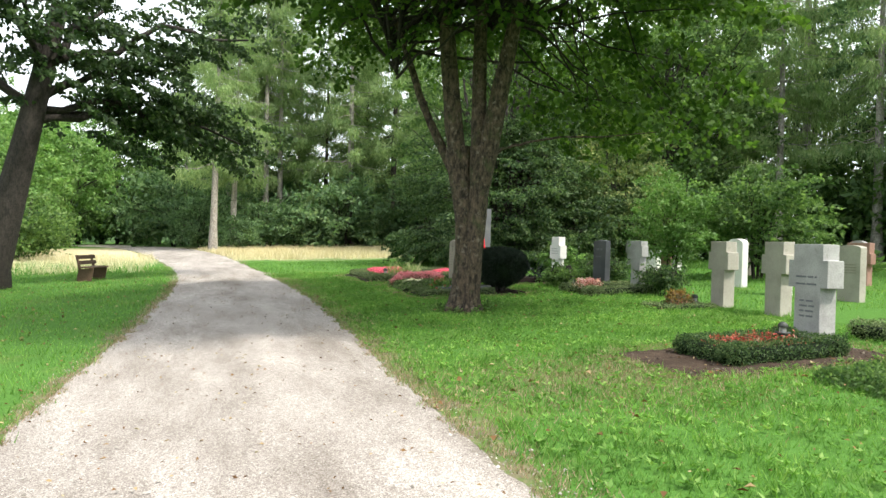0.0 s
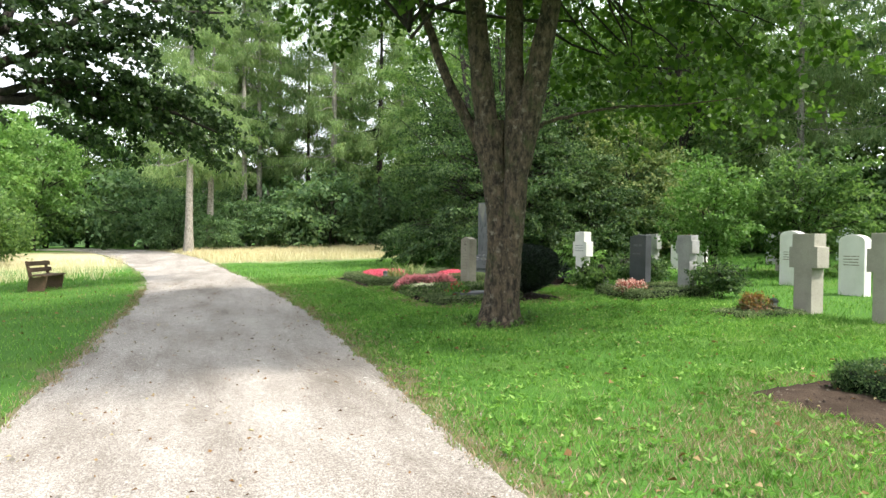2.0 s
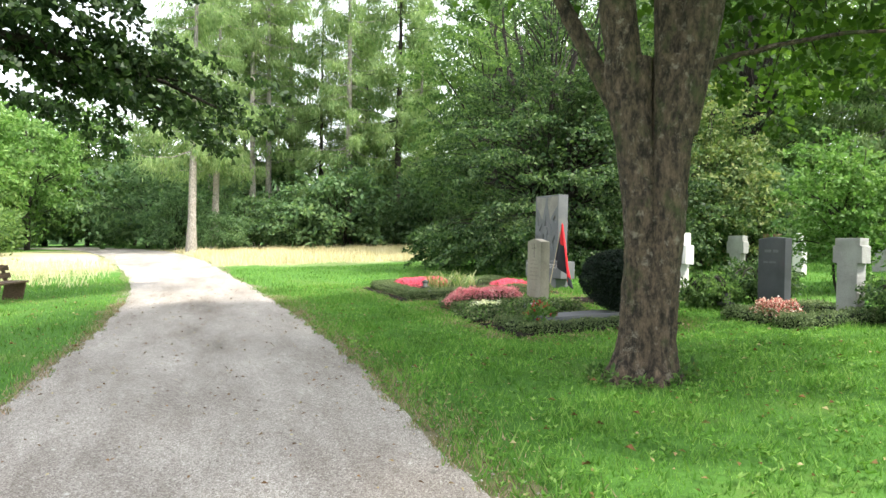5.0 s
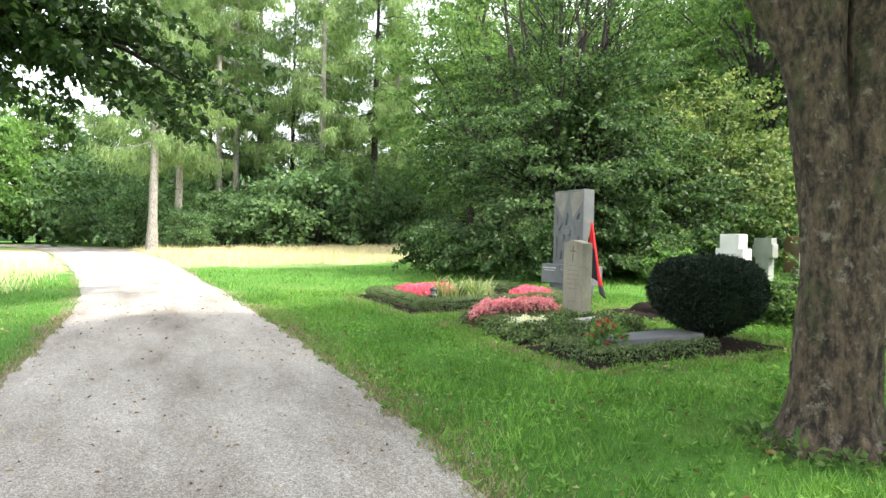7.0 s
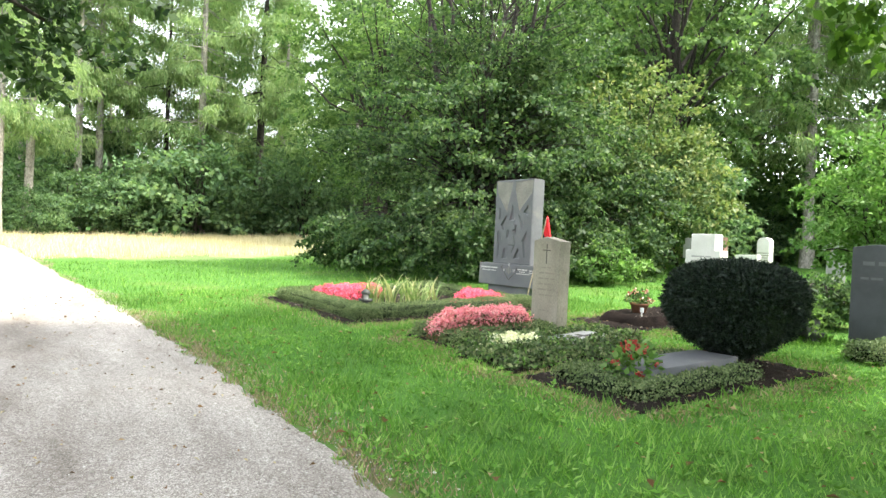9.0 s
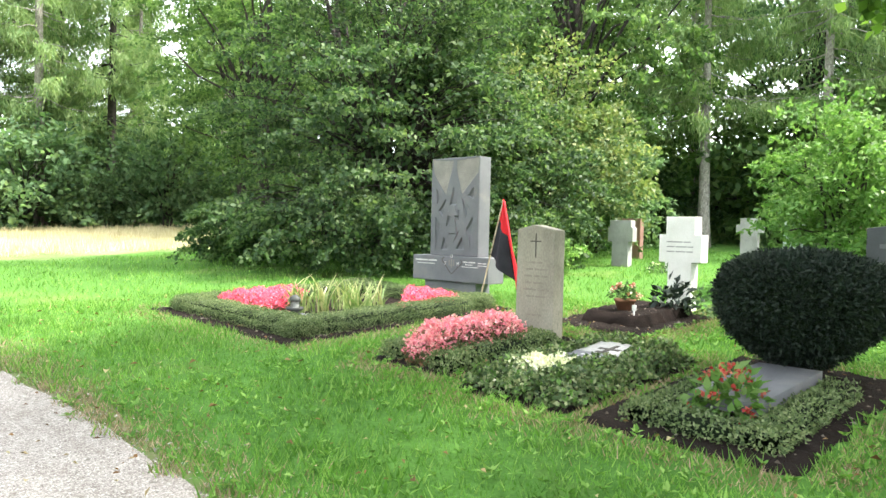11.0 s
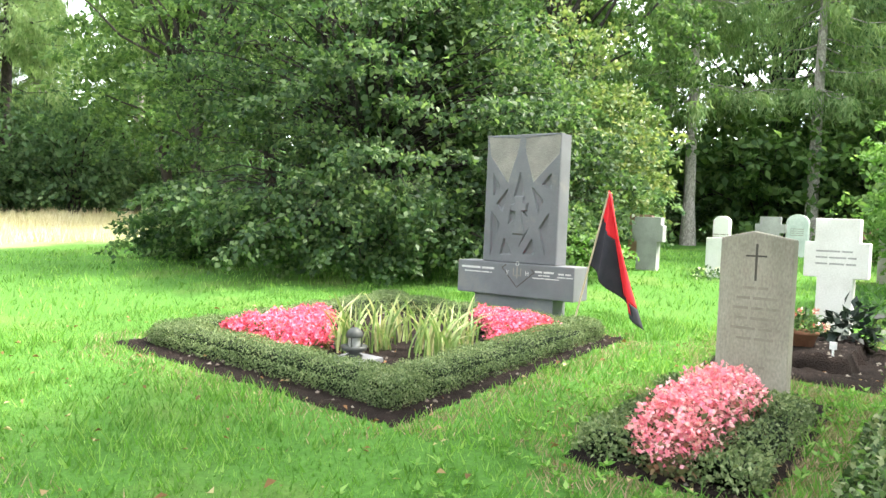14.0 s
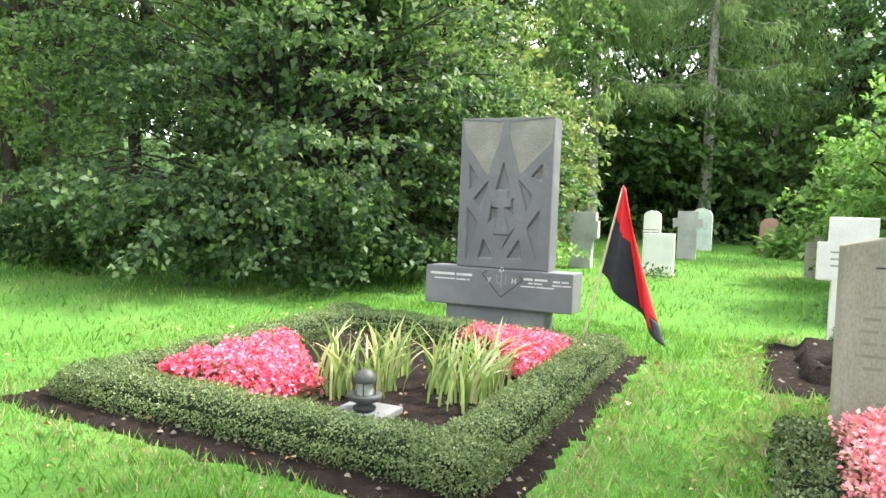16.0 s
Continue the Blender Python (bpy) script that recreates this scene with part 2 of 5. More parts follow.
M_DRYBLADE = leafy("straw_blade", (0.11, 0.15, 0.035), (0.21, 0.23, 0.07), (0.38, 0.34, 0.15), 0.3, 0.7, 0)
M_HAY = leafy("dry_grass", (0.48, 0.41, 0.25), (0.62, 0.55, 0.37), (0.74, 0.68, 0.5), 0.3, 0.7, 0)
M_DEADLEAF = leafy("fallen_leaf", (0.10, 0.05, 0.02), (0.22, 0.12, 0.05), (0.42, 0.36, 0.2), 0.15, 0.8, 0)
M_PEBBLE = leafy("pebble", (0.14, 0.13, 0.11), (0.26, 0.24, 0.21), (0.48, 0.46, 0.42), 0.0, 0.9, 0)
M_RED = surface("red_cloth", (0.52, 0.012, 0.02), (0.68, 0.02, 0.03), 3, 300, 0.8, 0.0005, 0.2)
M_BLACK = surface("black_cloth", (0.012, 0.012, 0.016), (0.03, 0.03, 0.04), 3, 300, 0.85, 0.0005, 0.2)
M_POLE = plain("pale_cane", (0.46, 0.38, 0.26), 0.6)
M_BRONZE = plain("weathered_metal", (0.055, 0.06, 0.055), 0.6, 0.4)
M_GLASS = plain("frosted_lantern_glass", (0.35, 0.36, 0.34), 0.25)
M_TERRACOTTA = surface("terracotta", (0.20, 0.085, 0.05), (0.32, 0.15, 0.09), 6, 60, 0.85, 0.002, 0.4)
M_LABEL = plain("white_tag", (0.8, 0.8, 0.78), 0.6)
M_WOODSFAR = surface("far_woods", (0.065, 0.12, 0.055), (0.13, 0.21, 0.09), 0.12, 0.8, 1.0, 0.3, 1.0)


# ---- builders ----
def soft(v, lo, hi, k=6.0):
    """v held smoothly between lo and hi."""
    v = hi - k * np.log1p(np.exp(np.clip((hi - v) / k, -50, 50)))
    return lo + k * np.log1p(np.exp(np.clip((v - lo) / k, -50, 50)))


def gz(x, y):
    """Height of the gently sloping ground."""
    return -0.161 + 0.0412 * soft(x, -40, 45) + 0.0160 * soft(y, -40, 80)


def Z(x, y):
    return float(gz(np.float64(x), np.float64(y)))


def np_mesh(name, V, F, smooth=False):
    me = bpy.data.meshes.new(name)
    V = np.ascontiguousarray(V, dtype=np.float32)
    F = np.ascontiguousarray(F, dtype=np.int32)
    n, k = F.shape
    me.vertices.add(len(V))
    me.vertices.foreach_set("co", V.ravel())
    me.loops.add(n * k)
    me.loops.foreach_set("vertex_index", F.ravel())
    me.polygons.add(n)
    me.polygons.foreach_set("loop_start", np.arange(0, n * k, k, dtype=np.int32))
    if smooth:
        me.polygons.foreach_set("use_smooth", np.ones(n, dtype=bool))
    me.update(calc_edges=True)
    return me


def part(name, data, material, parent=None, label=""):
    """Links a bmesh or mesh as one object under a thing or part."""
    if isinstance(data, bmesh.types.BMesh):
        me = bpy.data.meshes.new(name)
        data.to_mesh(me)
        data.free()
        data = me
    if not data.materials:
        data.materials.append(material)
    ob = new(name, data)
    if parent:
        ob.parent = parent
    return tagged(ob, label)


def thing(name, x, y, label, category, group="", turn=0.0, z=None):
    ob = new(name)
    ob.matrix_basis = pose(x, y, Z(x, y) if z is None else z, 0, 0, turn)
    return tagged(ob, label, category, group)


def box(x0, x1, y0, y1, z0, z1, edge=0.012, segs=2, bm=None):
    bm = bm or bmesh.new()
    v = [bm.verts.new(p) for p in ((x0, y0, z0), (x1, y0, z0), (x1, y1, z0), (x0, y1, z0), (x0, y0, z1), (x1, y0, z1), (x1, y1, z1), (x0, y1, z1))]
    fs = [bm.faces.new([v[i] for i in f]) for f in ((0, 3, 2, 1), (4, 5, 6, 7), (0, 1, 5, 4), (1, 2, 6, 5), (2, 3, 7, 6), (3, 0, 4, 7))]
    if edge:
        bmesh.ops.bevel(bm, geom=list({e for f in fs for e in f.edges}), offset=edge, segments=segs, affect='EDGES', profile=0.6)
    return bm


def outline_block(points, depth, edge=0.012):
    """A slab with the outline given in (y, z), its front at x = 0 and its back at x = depth."""
    bm = bmesh.new()
    f = bm.faces.new([bm.verts.new((0, y, z)) for y, z in points])
    r = bmesh.ops.extrude_face_region(bm, geom=[f])
    bmesh.ops.translate(bm, vec=(depth, 0, 0), verts=[g for g in r["geom"] if isinstance(g, bmesh.types.BMVert)])
    bmesh.ops.recalc_face_normals(bm, faces=bm.faces[:])
    if edge:
        bmesh.ops.bevel(bm, geom=[e for e in bm.edges if e.is_manifold and e.calc_face_angle() > 0.5], offset=edge, segments=2, affect='EDGES', profile=0.6)
    return bm


def tube_arrays(pts, radii, sides=8):
    pts = np.asarray(pts, float)
    radii = np.asarray(radii, float)
    d = np.gradient(pts, axis=0)
    d /= np.linalg.norm(d, axis=1, keepdims=True) + 1e-9
    ref = np.where(np.abs(d[:, 2:3]) > 0.9, np.array([[1.0, 0, 0]]), np.array([[0, 0, 1.0]]))
    u = np.cross(d, ref)
    u /= np.linalg.norm(u, axis=1, keepdims=True) + 1e-9
    w = np.cross(d, u)
    a = np.linspace(0, 2 * np.pi, sides, endpoint=False)
    V = pts[:, None] + radii[:, None, None] * (np.cos(a)[None, :, None] * u[:, None] + np.sin(a)[None, :, None] * w[:, None])
    n = len(pts)
    i, j = np.meshgrid(np.arange(n - 1), np.arange(sides), indexing="ij")
    F = np.stack([i * sides + j, i * sides + (j + 1) % sides, (i + 1) * sides + (j + 1) % sides, (i + 1) * sides + j], -1).reshape(-1, 4)
    return V.reshape(-1, 3), F


def join_arrays(items):
    Vs, Fs, o = [], [], 0
    for V, F in items:
        Vs.append(V)
        Fs.append(F + o)
        o += len(V)
    return np.concatenate(Vs), np.concatenate(Fs)


def unit(a):
    return a / (np.linalg.norm(a, axis=-1, keepdims=True) + 1e-9)


def blades(P, D, N, length, width, fold=0.15):
    """Folded pointed leaves at P, pointing along D, facing N."""
    n = len(P)
    D = unit(D)
    S = unit(np.cross(D, N))
    N = np.cross(S, D)
    length = np.broadcast_to(length, n)[:, None]
    width = np.broadcast_to(width, n)[:, None]
    mid = P + D * length * 0.45
    V = np.stack([P, mid + S * width * 0.5 + N * width * fold, P + D * length - N * length * 0.1, mid - S * width * 0.5 + N * width * fold], 1)
    return V.reshape(-1, 3), np.arange(4 * n).reshape(n, 4)


def leaf_cloud(rng, centres, per, spread, length, width, out=None, droop=0.2, flat=0.7, spray=False):
    """Leaves scattered round clump centres, facing up and outwards."""
    c = np.repeat(centres, per, axis=0)
    n = len(c)
    s = np.repeat(np.broadcast_to(spread, len(centres)), per)[:, None]
    off = rng.normal(size=(n, 3)) * s * np.array([1, 1, flat]) * 0.5
    if spray:
        o = unit((centres - out) * np.array([1, 1, 0.35]) + rng.normal(size=centres.shape) * 0.35)
        o = np.repeat(unit(o - np.array([0, 0, 0.25])), per, axis=0)
        sd = unit(np.cross(o, np.array([0, 0, 1.0])))
        t = rng.uniform(-0.6, 1, n)[:, None]
        off = (o * t + sd * rng.normal(size=(n, 1)) * 0.33 * (1.15 - t) + np.array([0, 0, -0.22]) * t * t + rng.normal(size=(n, 3)) * 0.05) * s
    P = c + off
    away = unit(P - out) if out is not None else unit(off)
    N = unit(rng.normal(size=(n, 3)) * 0.55 + away * 0.55 + np.array([0, 0, 0.6]))
    D = rng.normal(size=(n, 3)) + away * 0.6 - np.array([0, 0, droop])
    return blades(P, D, N, length * rng.uniform(0.7, 1.35, n), width * rng.uniform(0.7, 1.3, n))


def crown_centres(rng, n, centre, radii, inner=0.45, lump=0.35, low=-1.0):
    """Clump centres of an uneven crown with gaps."""
    d = unit(rng.normal(size=(n * 3, 3)))
    d = d[d[:, 2] > low][:n]
    lumps = unit(rng.normal(size=(14, 3)))
    sway = (np.maximum(0, d @ lumps.T) ** 6).max(1)
    r = (inner + (1 - inner) * rng.uniform(0, 1, len(d)) ** 0.45) * (1 - lump + lump * sway * 1.25)
    return np.asarray(centre) + d * r[:, None] * np.asarray(radii)


def branch(rng, a, b, r0, r1, sag=0.0, steps=7, sides=6, wob=0.05):
    a, b = np.asarray(a, float), np.asarray(b, float)
    t = np.linspace(0, 1, steps)[:, None]
    p = a + (b - a) * t + np.array([0, 0, 1.0]) * sag * 4 * t * (1 - t)
    p += rng.normal(size=p.shape) * wob * np.linalg.norm(b - a) * t * (1 - t) * 2
    return tube_arrays(p, np.linspace(r0, r1, steps), sides)


# ---- ground and path ----
def build_ground():
    xs = np.concatenate([[-600, -300, -150, -90], np.arange(-60, 61, 2.0), [90, 150, 300, 600]])
    ys = np.concatenate([[-600, -300, -150, -90], np.arange(-40, 101, 2.0), [130, 180, 300, 600]])
    X, Y = np.meshgrid(xs, ys, indexing="ij")
    V = np.stack([X, Y, gz(X, Y)], -1).reshape(-1, 3)
    i, j = np.meshgrid(np.arange(len(xs) - 1), np.arange(len(ys) - 1), indexing="ij")
    k = len(ys)
    F = np.stack([i * k + j, (i + 1) * k + j, (i + 1) * k + j + 1, i * k + j + 1], -1).reshape(-1, 4)
    ob = part("ground", np_mesh("ground", V, F, True), M_GROUND)
    tagged(ob, "mown green lawn running into a dry meadow", "lawn", kind="structure")


PATH_Y = [-30, -10, 0, 4, 8, 12, 16, 20, 24, 28, 34, 42, 50, 57, 64, 70, 74]
PATH_L = [-1.6, -1.55, -1.5, -1.45, -1.2, -0.75, -0.52, -0.28, -0.2, -0.25, -0.75, -1.7, -2.8, -3.9, -5.6, -8.5, -12.0]
PATH_R = [1.9, 2.0, 2.05, 2.1, 2.28, 2.6, 2.82, 2.88, 2.78, 2.66, 2.5, 2.25, 1.5, 0.55, -1.2, -3.6, -6.0]


def path_edges(y):
    k = np.arange(-30, 74.01, 0.5)
    ker = np.ones(9) / 9
    l = np.convolve(np.pad(np.interp(k, PATH_Y, PATH_L), 4, mode="edge"), ker, "valid")
    r = np.convolve(np.pad(np.interp(k, PATH_Y, PATH_R), 4, mode="edge"), ker, "valid")
    return np.interp(y, k, l), np.interp(y, k, r)


def build_path():
    rng = np.random.default_rng(3)
    ys = np.arange(-30, 74.01, 0.2)
    L, R = path_edges(ys)
    m = 15
    u = np.linspace(0, 1, m)
    wobl = np.convolve(rng.normal(size=len(ys) + 12), np.ones(13) / 13, "valid") * 0.12
    wobr = np.convolve(rng.normal(size=len(ys) + 12), np.ones(13) / 13, "valid") * 0.12
    X = (L + wobl)[:, None] * (1 - u) + (R + wobr)[:, None] * u
    Y = np.repeat(ys[:, None], m, 1)
    Zs = gz(X, Y) + 0.006 + 0.035 * (1 - (2 * u - 1) ** 2)[None] - 0.012 * np.exp(-((u - 0.3) / 0.09) ** 2) - 0.012 * np.exp(-((u - 0.7) / 0.09) ** 2) + rng.normal(0, 0.003, X.shape)
    for k in (0, -1):
        Zs[:, k] = gz(X[:, k], Y[:, k]) + 0.0065
    V = np.stack([X, Y, Zs], -1).reshape(-1, 3)
    # the far bend to the side, into the woods
    i, j = np.meshgrid(np.arange(len(ys) - 1), np.arange(m - 1), indexing="ij")
    F = np.stack([i * m + j, i * m + j + 1, (i + 1) * m + j + 1, (i + 1) * m + j], -1).reshape(-1, 4)
    far = []
    t = np.linspace(0, 1, 24)
    cx = -9.0 - 26 * t
    cy = 74 + 4.5 * np.sin(t * 2.2)
    for s in (-1.9, 1.9):
        far.append(np.stack([cx + 0.3 * s, cy + s, gz(cx, cy + s) + 0.03], -1))
    V2 = np.concatenate(far)
    F2 = np.array([[a, a + 1, a + 25, a + 24] for a in range(23)])
    V, F = join_arrays([(V, F), (V2, F2[:, ::-1])])
    ob = part("path", np_mesh("path", V, F, True), M_GRAVEL)
    tagged(ob, "pale crushed gravel footpath with worn grassy edges", "footpath", kind="structure")
    # trodden verge of thin dry grass and soil on both sides
    for sgn, E in ((-1, L), (1, R)):
        w = 0.14 + 0.10 * np.sin(ys * 1.3 + sgn) + np.convolve(rng.normal(size=len(ys) + 8), np.ones(9) / 9, "valid") * 0.3
        w = np.clip(w, 0.06, 0.5)
        xa, xb = E - sgn * 0.12, E + sgn * w
        V = np.concatenate([np.stack([xa, ys, gz(xa, ys) + 0.004], -1), np.stack([xb, ys, gz(xb, ys) + 0.004], -1)])
        k = len(ys)
        i = np.arange(k - 1)
        F = np.stack([i, i + 1, i + 1 + k, i + k], -1)
        tagged(part("path_verge", np_mesh("path_verge", V, F if sgn < 0 else F[:, ::-1]), M_VERGE), "trodden strip of dry grass and soil beside the path", "verge", kind="structure")
    # loose pebbles, thickest along the edges
    n = 9000
    y = rng.uniform(-1, 26, n)
    l, r = path_edges(y)
    e = rng.uniform(0, 1, n)
    side = rng.uniform(0, 1, n)
    x = np.where(side < 0.42, r + rng.normal(0.03, 0.17, n), np.where(side < 0.62, l + rng.normal(0, 0.12, n), l + (r - l) * e))
    s = rng.uniform(0.004, 0.011, n) * np.where(rng.uniform(0, 1, n) < 0.06, 2.0, 1.0)
    base = np.array([[1, 0, 0], [0, 1, 0], [-1, 0, 0], [0, -1, 0], [0, 0, 0.7], [0, 0, -0.5]], float)
    rot = rng.uniform(0, 6.28, n)
    zz = gz(x, y) + 0.006 + 0.035 * np.clip(1 - (2 * (x - l) / (r - l) - 1) ** 2, 0, 1)
    P = base[None] * s[:, None, None] * rng.uniform(0.7, 1.3, (n, 6, 1))
    ca, sa = np.cos(rot)[:, None], np.sin(rot)[:, None]
    V = np.stack([P[..., 0] * ca - P[..., 1] * sa + x[:, None], P[..., 0] * sa + P[..., 1] * ca + y[:, None], P[..., 2] + zz[:, None] + 0.002], -1).reshape(-1, 3)
    tri = np.array([[0, 1, 4], [1, 2, 4], [2, 3, 4], [3, 0, 4]])
    F = (np.arange(n)[:, None, None] * 6 + tri[None]).reshape(-1, 3)
    ob = part("pebbles", np_mesh("pebbles", V, F), M_PEBBLE)
    tagged(ob, "loose pale pebbles strewn on the gravel path", "pebbles", kind="stuff")


BEDS = [(5.15, 9.0, 20.45, 24.05), (5.4, 7.75, 18.35, 19.45), (5.2, 7.5, 17.0, 18.15), (5.2, 8.2, 15.42, 16.98), (8.3, 10.5, 18.1, 19.55), (5.2, 8.6, 6.15, 7.75)]


def off_limits(x, y):
    l, r = path_edges(y)
    nib = 0.05 + 0.06 * np.sin(y * 5.3 + np.sin(y * 2.1) * 2) + 0.05 * np.sin(y * 13.7)
    m = (x > l + nib) & (x < r - nib)
    for x0, x1, y0, y1 in BEDS:
        m |= (x > x0 + 0.06) & (x < x1 - 0.06) & (y > y0 + 0.06) & (y < y1 - 0.06)
    return m


def grass(name, n, x0, x1, y0, y1, h, w, seed, material, label, lean=0.5, tuft=0.0):
    rng = np.random.default_rng(seed)
    x, y = rng.uniform(x0, x1, n), rng.uniform(y0, y1, n)
    if tuft:
        k = n // 14
        cx, cy = rng.uniform(x0, x1, k), rng.uniform(y0, y1, k)
        pick = rng.integers(0, k, n)
        x, y = cx[pick] + rng.normal(0, tuft, n), cy[pick] + rng.normal(0, tuft, n)
    keep = ~off_limits(x, y)
    x, y = x[keep], y[keep]
    n = len(x)
    hh = h * rng.uniform(0.45, 1.3, n) * (0.75 + 0.5 * (np.sin(x * 1.7 + np.sin(y * 1.3)) * np.sin(y * 1.9 + x) > 0.1))
    a = rng.uniform(0, 6.283, n)
    b = rng.uniform(0, 6.283, n)
    P = np.stack([x, y, gz(x, y) - 0.004], -1)
    S = np.stack([np.cos(a), np.sin(a), 0 * a], -1) * (w * rng.uniform(0.6, 1.4, n))[:, None]
    T = P + np.stack([np.cos(b) * hh * lean, np.sin(b) * hh * lean, hh], -1)
    V = np.stack([P - S / 2, P + S / 2, T], 1).reshape(-1, 3)
    ob = part(name, np_mesh(name, V, np.arange(3 * n).reshape(n, 3)), material)
    tagged(ob, label, "grass", kind="stuff")


def dry_verge(n, seed):
    """Straw-coloured blades along the path's edges and in a worn patch of the lawn."""
    rng = np.random.default_rng(seed)
    y = rng.uniform(1.5, 23, n)
    l, r = path_edges(y)
    x = np.where(rng.uniform(0, 1, n) < 0.65, r + np.abs(rng.normal(0, 0.30, n)) - 0.12, l - np.abs(rng.normal(0, 0.15, n)) + 0.12)
    k = n // 4
    x[:k], y[:k] = rng.normal(4.3, 1.0, k), rng.normal(6.4, 0.75, k)
    # worn grass round the grave beds
    for x0, x1, y0, y1 in BEDS:
        e, q = rng.uniform(0, 1, (2, n // 9))
        low, off = rng.uniform(0, 1, n // 9) < 0.6, np.abs(rng.normal(0, 0.22, n // 9))
        x = np.concatenate([x, np.where(low, x0 + (x1 - x0) * e, np.where(q < 0.5, x0 - off, x1 + off))])
        y = np.concatenate([y, np.where(low, np.where(q < 0.6, y0 - off, y1 + off), y0 + (y1 - y0) * e)])
    keep = ~off_limits(x, y)
    x, y = x[keep], y[keep]
    n = len(x)
    a, b = rng.uniform(0, 6.283, n), rng.uniform(0, 6.283, n)
    hh = 0.05 * rng.uniform(0.5, 1.4, n)
    P = np.stack([x, y, gz(x, y)], -1)
    S = np.stack([np.cos(a), np.sin(a), 0 * a], -1) * 0.009
    T = P + np.stack([np.cos(b) * hh * 0.7, np.sin(b) * hh * 0.7, hh], -1)
    V = np.stack([P - S / 2, P + S / 2, T], 1).reshape(-1, 3)
    tagged(part("dry_grass", np_mesh("dry_grass", V, np.arange(3 * n).reshape(n, 3)), M_DRYBLADE), "thin straw-coloured grass along the path edges", "grass", kind="stuff")


def broad_weeds(n, seed):
    """Rosettes of plantain and clover among the grass."""
    rng = np.random.default_rng(seed)
    x, y = rng.uniform(2.4, 10, n), rng.uniform(2.5, 20, n)
    keep = ~off_limits(x, y)
    x, y = x[keep], y[keep]
    c = np.repeat(np.stack([x, y, gz(x, y) + 0.03], -1), 6, axis=0)
    k = len(c)
    a = rng.uniform(0, 6.283, k)
    D = np.stack([np.cos(a), np.sin(a), rng.uniform(0.3, 1.0, k)], -1)
    V, F = blades(c, D, np.tile([0, 0, 1.0], (k, 1)) + rng.normal(size=(k, 3)) * 0.2, rng.uniform(0.035, 0.085, k), rng.uniform(0.016, 0.032, k))
    ob = part("lawn_weeds", np_mesh("lawn_weeds", V, F), M_GRASS)
    tagged(ob, "broad-leaved weeds scattered through the green lawn", "weeds", kind="stuff")


def fallen_leaves(n, seed):
    rng = np.random.default_rng(seed)
    x, y = rng.uniform(-4, 9, n), rng.uniform(0, 25, n)
    D = rng.normal(size=(n, 3)) * np.array([1, 1, 0.15])
    big = (rng.uniform(0, 1, n) < 0.16) & ~off_limits(x, y)
    P = np.stack([x, y, gz(x, y) + np.where(off_limits(x, y), 0.05, 0.06)], -1)
    V, F = blades(P, D, np.tile([0, 0, 1.0], (n, 1)) + rng.normal(size=(n, 3)) * 0.35, np.where(big, rng.uniform(0.05, 0.085, n), rng.uniform(0.02, 0.055, n)), np.where(big, rng.uniform(0.035, 0.06, n), rng.uniform(0.014, 0.03, n)), 0.3)
    ob = part("fallen_leaves", np_mesh("fallen_leaves", V, F), M_DEADLEAF)
    tagged(ob, "dry brown fallen leaves on path and lawn", "leaves", kind="stuff")


# ---- trees ----
def finish_tree(ob, wood, leaves, bark_mat, leaf_mat):
    part("trunk", np_mesh("trunk", *join_arrays(wood), True), bark_mat, ob)
    part("crown", np_mesh("crown", *leaves), leaf_mat, ob)
    return ob


def broad_tree(x, y, seed, height, radius, base, label, category="tree", leaf=0.26, clumps=220, per=38, trunk=0.22, bark_mat=None, leaf_mat=None, group="woodland trees", stems=1, inner=0.4, clump_r=1.0):
    rng = np.random.default_rng(seed)
    ob = thing("broadleaf_tree" if category == "tree" else "shrub", x, y, label, category, group)
    mid = np.array([0, 0, (height + base) / 2])
    rad = (radius, radius, (height - base) / 2)
    C = crown_centres(rng, clumps, mid, rad, inner)
    wood = []
    for s in range(stems):
        a = rng.uniform(0, 6.28)
        foot = np.array([np.cos(a), np.sin(a), 0]) * (0.25 * radius * 0.25 if stems > 1 else 0) - np.array([0, 0, 0.1])
        tip = mid + np.array([np.cos(a), np.sin(a), 0]) * (radius * 0.35 if stems > 1 else 0.2) + np.array([0, 0, (height - base) * 0.4])
        wood.append(branch(rng, foot, tip, trunk, trunk * 0.2, 0, 9, 8, 0.04))
    for c in C[rng.permutation(len(C))[:26]]:
        f = rng.uniform(0.25, 0.75)
        z = base * 0.6 + (c[2] - base * 0.6) * f
        wood.append(branch(rng, (0, 0, max(0.4, z)), c, trunk * 0.32, 0.015, 0.2, 6, 5))
    leaves = leaf_cloud(rng, C, per, clump_r * rng.uniform(0.7, 1.4, len(C)), leaf, leaf * 0.62, mid - np.array([0, 0, 1.0]), 0.2, 0.5, True)
    return finish_tree(ob, wood, leaves, bark_mat or M_BARKDARK, leaf_mat or M_L_WOODS)


